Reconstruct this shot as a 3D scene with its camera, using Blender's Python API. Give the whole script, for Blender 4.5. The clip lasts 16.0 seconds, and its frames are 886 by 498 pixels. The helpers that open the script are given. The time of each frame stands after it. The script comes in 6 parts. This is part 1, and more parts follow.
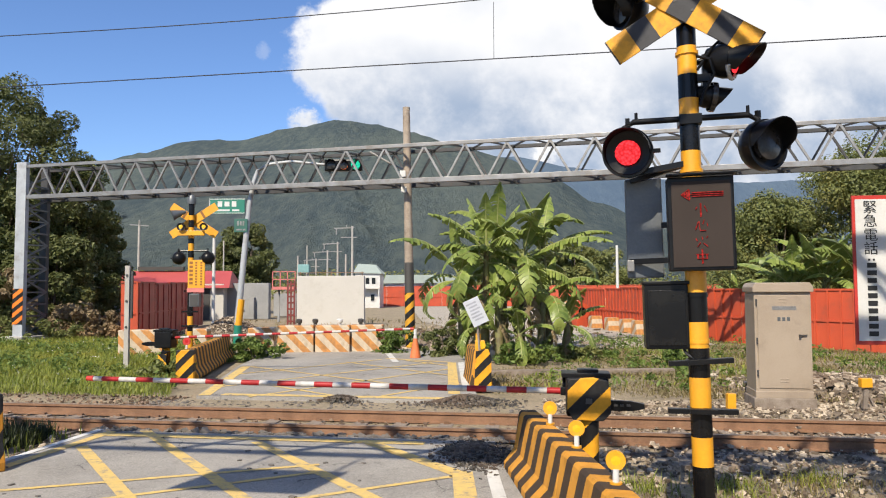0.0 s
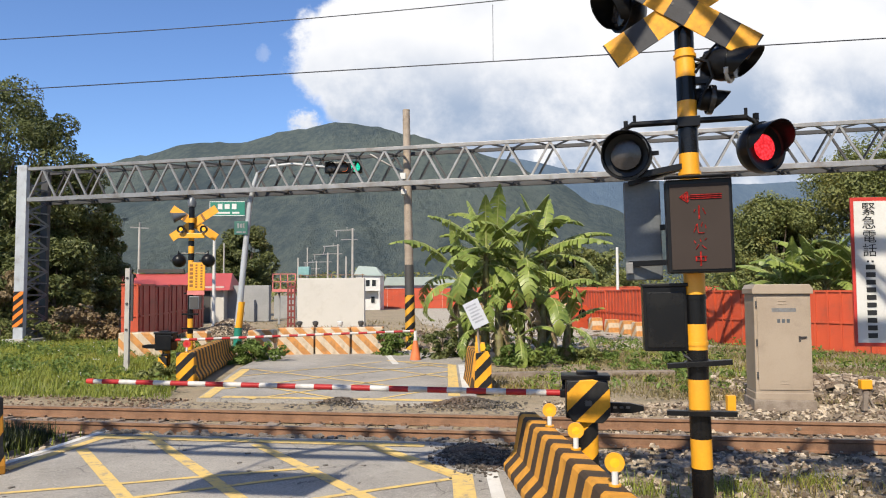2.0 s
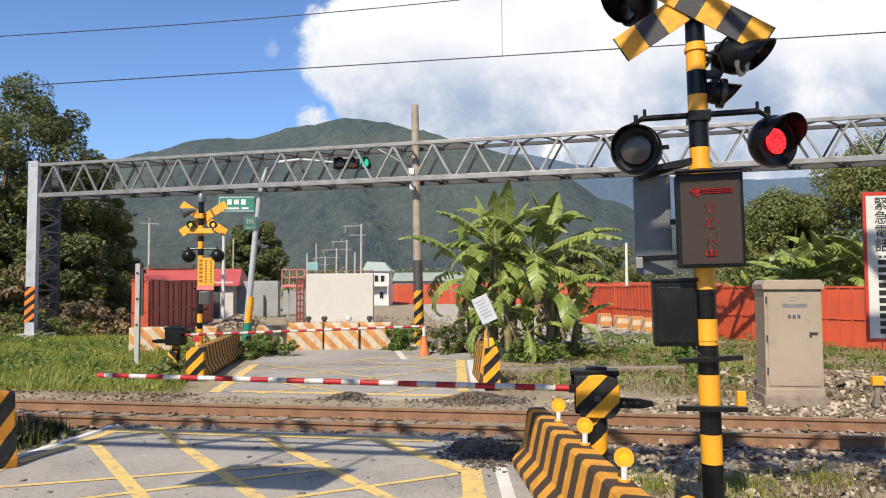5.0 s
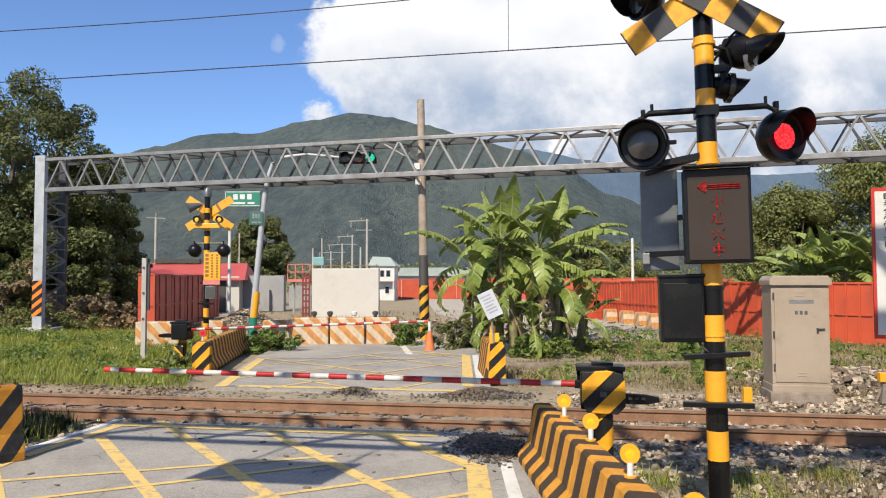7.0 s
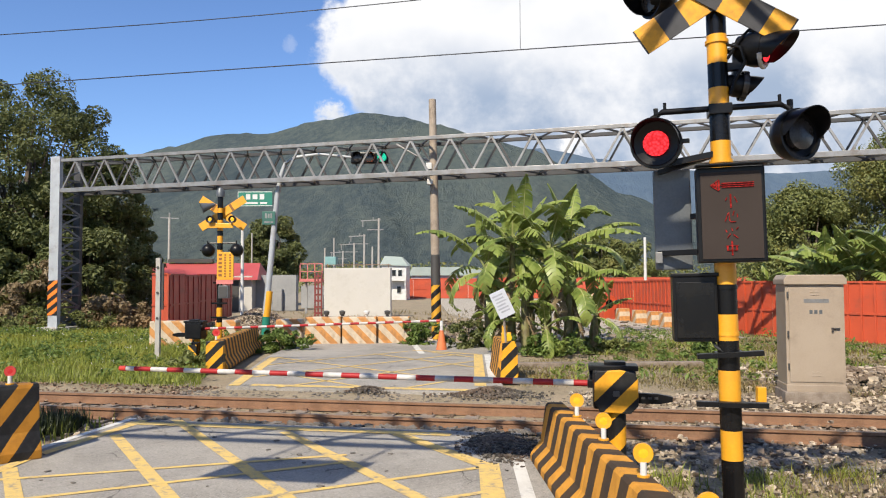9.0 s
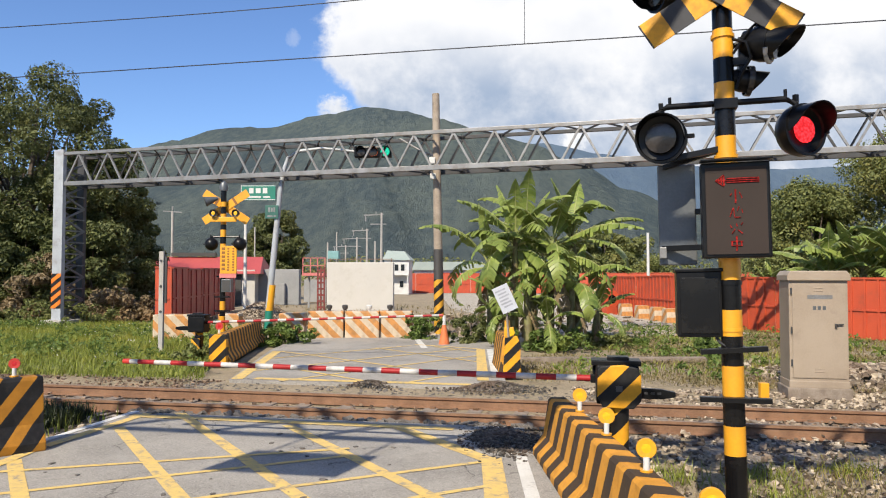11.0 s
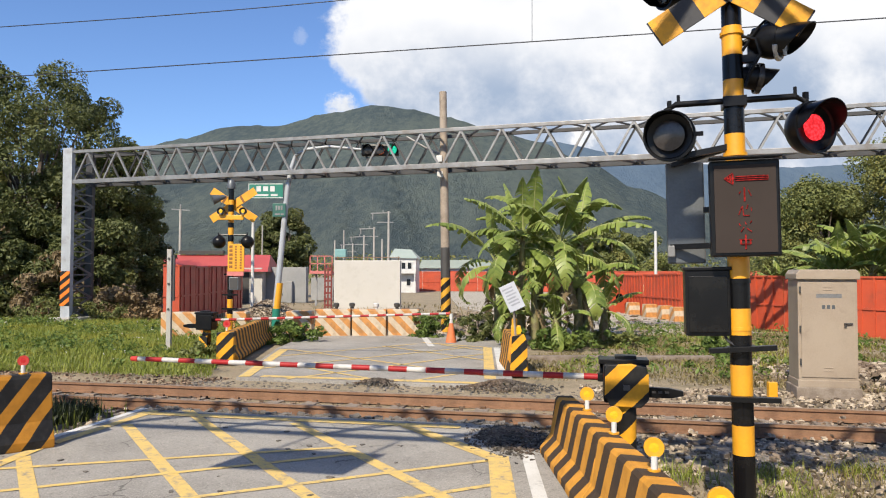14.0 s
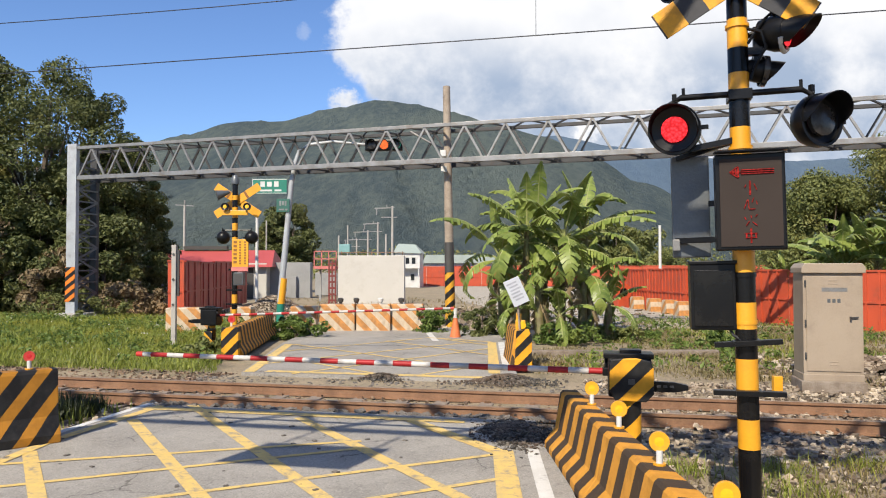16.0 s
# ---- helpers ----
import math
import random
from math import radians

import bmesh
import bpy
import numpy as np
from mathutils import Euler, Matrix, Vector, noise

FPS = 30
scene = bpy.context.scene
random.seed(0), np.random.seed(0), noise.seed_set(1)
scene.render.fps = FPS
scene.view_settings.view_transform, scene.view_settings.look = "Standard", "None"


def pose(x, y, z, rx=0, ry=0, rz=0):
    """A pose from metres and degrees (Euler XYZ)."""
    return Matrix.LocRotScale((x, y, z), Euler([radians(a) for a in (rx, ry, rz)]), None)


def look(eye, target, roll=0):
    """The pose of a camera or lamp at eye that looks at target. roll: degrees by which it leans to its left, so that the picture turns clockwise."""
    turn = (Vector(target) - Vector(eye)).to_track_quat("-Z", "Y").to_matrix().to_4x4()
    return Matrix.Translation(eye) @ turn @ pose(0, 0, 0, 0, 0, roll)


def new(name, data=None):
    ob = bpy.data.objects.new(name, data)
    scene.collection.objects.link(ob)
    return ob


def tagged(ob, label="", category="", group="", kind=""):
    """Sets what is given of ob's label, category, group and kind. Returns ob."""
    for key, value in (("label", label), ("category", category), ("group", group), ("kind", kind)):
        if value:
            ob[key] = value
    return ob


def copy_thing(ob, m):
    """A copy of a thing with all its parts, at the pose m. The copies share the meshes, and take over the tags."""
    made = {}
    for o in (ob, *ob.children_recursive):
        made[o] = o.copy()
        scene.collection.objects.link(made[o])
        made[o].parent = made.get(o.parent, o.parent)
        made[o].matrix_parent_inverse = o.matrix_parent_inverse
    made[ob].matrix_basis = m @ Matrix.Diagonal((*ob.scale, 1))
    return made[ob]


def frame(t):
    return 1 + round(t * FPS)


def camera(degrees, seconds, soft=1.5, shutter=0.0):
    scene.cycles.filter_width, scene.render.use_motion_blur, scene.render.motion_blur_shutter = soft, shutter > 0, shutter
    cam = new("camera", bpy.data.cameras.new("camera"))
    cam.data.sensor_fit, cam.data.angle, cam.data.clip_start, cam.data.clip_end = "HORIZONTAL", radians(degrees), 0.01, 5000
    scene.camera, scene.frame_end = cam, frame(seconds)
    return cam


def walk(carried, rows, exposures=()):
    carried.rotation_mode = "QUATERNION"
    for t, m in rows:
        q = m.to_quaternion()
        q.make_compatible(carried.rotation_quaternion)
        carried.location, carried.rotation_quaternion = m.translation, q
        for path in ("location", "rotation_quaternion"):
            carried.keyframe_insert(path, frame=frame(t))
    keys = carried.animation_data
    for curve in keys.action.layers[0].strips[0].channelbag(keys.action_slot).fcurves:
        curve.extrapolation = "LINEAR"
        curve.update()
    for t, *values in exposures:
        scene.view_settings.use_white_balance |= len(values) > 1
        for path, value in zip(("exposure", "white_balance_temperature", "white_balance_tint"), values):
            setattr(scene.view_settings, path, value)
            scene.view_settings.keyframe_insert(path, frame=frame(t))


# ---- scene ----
cam = camera(62.76, 16.0, soft=1.1)
PATH = [
    (0.0, pose(-0.0084, 0.0005, 1.7981, 93.064, 0.238, -0.215)),
    (0.5, pose(-0.0093, -0.0062, 1.8001, 93.252, 0.081, -0.198)),
    (1.0, pose(-0.0057, -0.0087, 1.8006, 93.231, 0.062, -0.246)),
    (1.5, pose(-0.0028, -0.0088, 1.7999, 93.269, 0.262, -0.201)),
    (2.0, pose(0.0008, -0.0108, 1.8014, 93.224, 0.322, -0.183)),
    (2.5, pose(-0.0004, -0.0128, 1.7987, 93.120, 0.396, -0.159)),
    (3.0, pose(-0.0011, -0.0067, 1.7968, 92.927, 0.363, -0.127)),
    (3.5, pose(0.0000, 0.0000, 1.8000, 92.980, 0.399, 0.021)),
    (4.0, pose(-0.0022, -0.0075, 1.7972, 93.105, 0.333, 0.155)),
    (6.5, pose(-0.0023, 0.0074, 1.7937, 92.487, 0.240, 0.917)),
    (7.0, pose(-0.0040, 0.0086, 1.7961, 92.499, 0.140, 0.926)),
    (7.5, pose(-0.0067, 0.0047, 1.7962, 92.532, 0.157, 1.076)),
    (8.0, pose(-0.0045, 0.0028, 1.7984, 92.705, 0.188, 1.332)),
    (8.5, pose(-0.0100, -0.0039, 1.7971, 92.734, 0.101, 1.629)),
    (9.0, pose(-0.0089, -0.0018, 1.7952, 92.458, 0.188, 1.849)),
    (11.5, pose(-0.0187, 0.0023, 1.7905, 91.927, -0.103, 2.068)),
    (12.0, pose(-0.0161, 0.0094, 1.7878, 91.789, -0.189, 2.050)),
    (12.5, pose(-0.0151, 0.0060, 1.7917, 91.833, -0.144, 2.205)),
    (13.0, pose(-0.0169, 0.0064, 1.7928, 91.706, 0.010, 2.246)),
    (13.5, pose(-0.0221, 0.0090, 1.7911, 91.813, -0.071, 2.353)),
    (14.0, pose(-0.0191, 0.0097, 1.7918, 91.903, -0.132, 2.594)),
    (14.5, pose(-0.0199, 0.0051, 1.7913, 91.968, 0.020, 2.733)),
    (15.0, pose(-0.0183, 0.0074, 1.7912, 91.861, 0.095, 2.736)),
    (15.5, pose(-0.0230, 0.0092, 1.7881, 91.701, 0.053, 2.790)),
    (16.0, pose(-0.0231, 0.0155, 1.7903, 91.498, 0.027, 2.904)),
]
walk(cam, PATH)

# ---- world, sun, exposure ----
SUN_EL, SUN_DIR = 43.0, Vector((-0.36, -0.93, 0)).normalized()
scene.view_settings.exposure = 0.6


def nodes_of(owner):
    owner.use_nodes = True
    tree = owner.node_tree
    tree.nodes.clear()
    return tree


class N:
    """A short way to write node trees."""

    def __init__(self, tree):
        self.t = tree

    def node(self, kind, inputs=None, op=""):
        n = self.t.nodes.new(kind)
        if op:
            n.operation = op
        for k, v in (inputs or {}).items():
            self.put(n.inputs[k], v)
        return n

    def put(self, socket, v):
        if isinstance(v, bpy.types.NodeSocket):
            self.t.links.new(v, socket)
        else:
            socket.default_value = v

    def math(self, op, a, b=0.0, clamp=False):
        n = self.node("ShaderNodeMath", op=op)
        n.use_clamp = clamp
        self.put(n.inputs[0], a)
        self.put(n.inputs[1], b)
        return n.outputs[0]

    def mix(self, f, a, b):
        n = self.node("ShaderNodeMix")
        n.data_type = "RGBA"
        self.put(n.inputs[0], f)
        self.put(n.inputs[6], a)
        self.put(n.inputs[7], b)
        return n.outputs[2]

    def noise(self, vec, scale, detail=3.0, rough=0.55):
        n = self.node("ShaderNodeTexNoise", {"Scale": scale, "Detail": detail, "Roughness": rough})
        if vec is not None:
            self.put(n.inputs["Vector"], vec)
        return n.outputs["Fac"]

    def ramp(self, f, lo, hi):
        n = self.node("ShaderNodeMapRange", {"From Min": lo, "From Max": hi})
        n.interpolation_type = "SMOOTHSTEP"
        self.put(n.inputs["Value"], f)
        return n.outputs["Result"]


world = bpy.data.worlds.new("world")
scene.world = world
g = N(nodes_of(world))
sky = g.node("ShaderNodeTexSky")
sky.sky_type, sky.sun_disc, sky.sun_elevation, sky.sun_rotation = "NISHITA", False, radians(SUN_EL), math.atan2(SUN_DIR.x, SUN_DIR.y)
sky.air_density, sky.dust_density, sky.ozone_density = 1.0, 0.4, 2.2
way = g.node("ShaderNodeTexCoord").outputs["Generated"]
xyz = g.node("ShaderNodeSeparateXYZ", {"Vector": way}).outputs
# cumulus over the hills: a bank to the north-east, open blue to the north-west
front = g.math("MAXIMUM", xyz[1], 0.08)
u = g.math("DIVIDE", xyz[0], front)
v = g.math("DIVIDE", xyz[2], front)
flat = g.node("ShaderNodeCombineXYZ", {"X": u, "Y": v, "Z": 0.0}).outputs[0]
big = g.noise(flat, 5.5, 8.0, 0.6)
fine = g.noise(flat, 22.0, 6.0, 0.6)
soft = g.noise(flat, 3.3, 5.0, 0.5)
wisp = g.noise(flat, 75.0, 5.0, 0.65)
edge = g.math("ADD", u, g.math("MULTIPLY", g.math("SUBTRACT", big, 0.5), 0.10))
edge = g.math("ADD", edge, g.math("MULTIPLY", g.math("SUBTRACT", fine, 0.5), 0.05))
edge = g.math("ADD", edge, g.math("MULTIPLY", g.math("SUBTRACT", wisp, 0.5), 0.02))
above = g.math("MINIMUM", g.math("MAXIMUM", g.math("SUBTRACT", v, 0.312), 0.0), 0.3)
below = g.math("MAXIMUM", g.math("SUBTRACT", 0.312, v), 0.0)
edge = g.math("SUBTRACT", edge, g.math("MULTIPLY", g.math("MULTIPLY", above, above), 6.0))
edge = g.math("SUBTRACT", edge, g.math("MULTIPLY", g.math("MULTIPLY", below, below), 10.0))
bank = g.math("MULTIPLY", g.ramp(edge, -0.225, -0.193), g.ramp(xyz[1], 0.05, 0.45))


def puff(cx, cy, rx, ry):
    a = g.math("DIVIDE", g.math("SUBTRACT", u, cx), rx)
    b = g.math("DIVIDE", g.math("SUBTRACT", v, cy), ry)
    r = g.math("ADD", g.math("MULTIPLY", a, a), g.math("MULTIPLY", b, b))
    r = g.math("ADD", r, g.math("MULTIPLY", g.math("SUBTRACT", wisp, 0.5), 3.4))
    return g.math("SUBTRACT", 1.0, g.ramp(r, -0.1, 1.5))


small = g.math("MAXIMUM", puff(-0.188, 0.232, 0.022, 0.019), puff(-0.115, 0.244, 0.026, 0.017))
small = g.math("MAXIMUM", small, g.math("MULTIPLY", puff(-0.246, 0.332, 0.010, 0.012), 0.2))
mask = g.math("MAXIMUM", bank, small)
# grey flat base below the bright tops
base = g.ramp(g.math("ADD", v, g.math("MULTIPLY", g.math("SUBTRACT", soft, 0.5), 0.16)), 0.365, 0.25)
dark = g.math("MULTIPLY", base, g.ramp(big, 0.27, 0.62))
dark = g.math("MAXIMUM", dark, g.math("MULTIPLY", g.ramp(soft, 0.49, 0.72), 0.5))
dark = g.math("MULTIPLY", dark, g.math("SUBTRACT", 1.0, puff(0.146, 0.188, 0.02, 0.02)))
cloud = g.mix(dark, (0.68, 0.68, 0.69, 1), (0.265, 0.33, 0.44, 1))
sky_light = g.node("ShaderNodeVectorMath", {0: sky.outputs[0], 1: (0.072, 0.086, 0.111)}, op="MULTIPLY").outputs[0]
seen = g.mix(mask, sky_light, cloud)
back = g.node("ShaderNodeBackground", {"Color": seen, "Strength": 1.0})
g.node("ShaderNodeOutputWorld", {"Surface": back.outputs[0]})

sun = new("sun", bpy.data.lights.new("sun", "SUN"))
sun.data.energy, sun.data.angle, sun.data.color = 5.0, radians(0.6), (1.0, 0.905, 0.735)
to_sun = SUN_DIR * math.cos(radians(SUN_EL)) + Vector((0, 0, math.sin(radians(SUN_EL))))
sun.matrix_world = look(to_sun * 60, (0, 0, 0))
# ---- materials ----
TONE = 0.7  # paint and stone tones, all in one scale


def mat(name, a, b=None, rough=0.6, metal=0.0, scale=4.0, fine=60.0, bump=0.15, dirt=None, dirt_amount=0.35, specks=0.0, spec=0.5):
    """Two-scale varied surface: colour a to b, a fine grain, optional dirt stains."""
    m = bpy.data.materials.new(name)
    g = N(nodes_of(m))
    a = tuple(c * TONE for c in a)
    b = tuple(c * TONE for c in b) if b else tuple(c * 0.75 for c in a)
    dirt = tuple(c * TONE for c in dirt) if dirt else None
    co = g.node("ShaderNodeTexCoord").outputs["Object"]
    n1 = g.noise(co, scale, 4.0)
    n2 = g.noise(co, fine, 3.0)
    f = g.math("ADD", g.math("MULTIPLY", n1, 0.65), g.math("MULTIPLY", n2, 0.35))
    col = g.mix(g.ramp(f, 0.36, 0.64), (*a, 1), (*b, 1))
    if dirt:
        n3 = g.noise(co, scale * 0.6 + 1.3, 6.0, 0.7)
        col = g.mix(g.math("MULTIPLY", g.ramp(n3, 0.5, 0.68), dirt_amount), col, (*dirt, 1))
    if specks:
        v = g.node("ShaderNodeTexVoronoi", {"Vector": co, "Scale": fine})
        col = g.mix(specks, col, g.mix(g.node("ShaderNodeSeparateXYZ", {0: v.outputs["Color"]}).outputs[0], (*[c * 0.5 for c in a], 1), (*[min(1, c * 1.6) for c in a], 1)))
    bs = g.node("ShaderNodeBsdfPrincipled", {"Base Color": col, "Metallic": metal, "Specular IOR Level": spec,
                                            "Roughness": g.math("ADD", rough - 0.08, g.math("MULTIPLY", n1, 0.16))})
    if bump:
        bp = g.node("ShaderNodeBump", {"Strength": bump, "Distance": 0.01, "Height": g.math("ADD", n2, g.math("MULTIPLY", n1, 0.5))})
        g.put(bs.inputs["Normal"], bp.outputs[0])
    g.node("ShaderNodeOutputMaterial", {"Surface": bs.outputs[0]})
    return m


def stripes(name, axis, period, a, b, duty=0.5, shift=0.0, rough=0.5, dirt=(0.16, 0.12, 0.08), dirt_amount=0.35):
    """Painted bands across the object's own axis."""
    a, b, dirt = (tuple(c * TONE for c in k) for k in (a, b, dirt))
    m = bpy.data.materials.new(name)
    g = N(nodes_of(m))
    co = g.node("ShaderNodeTexCoord").outputs["Object"]
    s = g.node("ShaderNodeVectorMath", {0: co, 1: axis}, op="DOT_PRODUCT").outputs["Value"]
    n1, n2 = g.noise(co, 6.0, 5.0, 0.65), g.noise(co, 70.0, 3.0)
    s = g.math("ADD", s, g.math("MULTIPLY", g.math("SUBTRACT", n2, 0.5), 0.008))
    f = g.math("FRACT", g.math("ADD", g.math("DIVIDE", s, period), shift))
    on = g.math("LESS_THAN", f, duty)
    ca = g.mix(g.ramp(n1, 0.4, 0.66), (*a, 1), (*[c * 0.78 for c in a], 1))
    cb = g.mix(g.ramp(n1, 0.4, 0.66), (*b, 1), (*[c * 0.6 + 0.012 for c in b], 1))
    col = g.mix(on, cb, ca)
    col = g.mix(g.math("MULTIPLY", g.ramp(g.noise(co, 11.0, 7.0, 0.75), 0.52, 0.72), dirt_amount), col, (*dirt, 1))
    bs = g.node("ShaderNodeBsdfPrincipled", {"Base Color": col, "Specular IOR Level": 0.25, "Roughness": g.math("ADD", rough - 0.1, g.math("MULTIPLY", n1, 0.2))})
    bp = g.node("ShaderNodeBump", {"Strength": 0.15, "Distance": 0.006, "Height": n2})
    g.put(bs.inputs["Normal"], bp.outputs[0])
    g.node("ShaderNodeOutputMaterial", {"Surface": bs.outputs[0]})
    return m


def leafy(name, a, b, translucent=0.3, rough=0.55, patchy=0.45, island=0.6, spread=0.9):
    a, b = (tuple(c * TONE for c in k) for k in (a, b))
    m = bpy.data.materials.new(name)
    g = N(nodes_of(m))
    ri = g.node("ShaderNodeNewGeometry").outputs["Random Per Island"]
    co = g.node("ShaderNodeTexCoord").outputs["Object"]
    n1 = g.noise(co, spread, 3.0)
    f = g.math("ADD", g.math("MULTIPLY", ri, island), g.math("MULTIPLY", n1, 1.0 - island))
    col = g.mix(g.ramp(f, 0.1, 0.85), (*a, 1), (*b, 1))
    worn = g.math("MULTIPLY", g.ramp(g.noise(co, 0.42, 4.0), 0.52, 0.68), patchy)
    col = g.mix(worn, col, (b[0] * 1.35, b[1] * 1.02, b[2] * 0.75, 1))
    bs = g.node("ShaderNodeBsdfPrincipled", {"Base Color": col, "Roughness": rough, "Specular IOR Level": 0.35})
    tr = g.node("ShaderNodeBsdfTranslucent", {"Color": col})
    mx = g.node("ShaderNodeMixShader", {0: translucent, 1: bs.outputs[0], 2: tr.outputs[0]})
    g.node("ShaderNodeOutputMaterial", {"Surface": mx.outputs[0]})
    return m


def glow(name, color, strength):
    m = bpy.data.materials.new(name)
    g = N(nodes_of(m))
    co = g.node("ShaderNodeTexCoord").outputs["Object"]
    v = g.node("ShaderNodeTexVoronoi", {"Vector": co, "Scale": 55.0}).outputs["Distance"]
    s = g.math("MULTIPLY", g.ramp(v, 0.75, 0.2), strength)
    s = g.math("ADD", s, strength * 0.6)
    e = g.node("ShaderNodeEmission", {"Color": (*color, 1), "Strength": s})
    g.node("ShaderNodeOutputMaterial", {"Surface": e.outputs[0]})
    return m


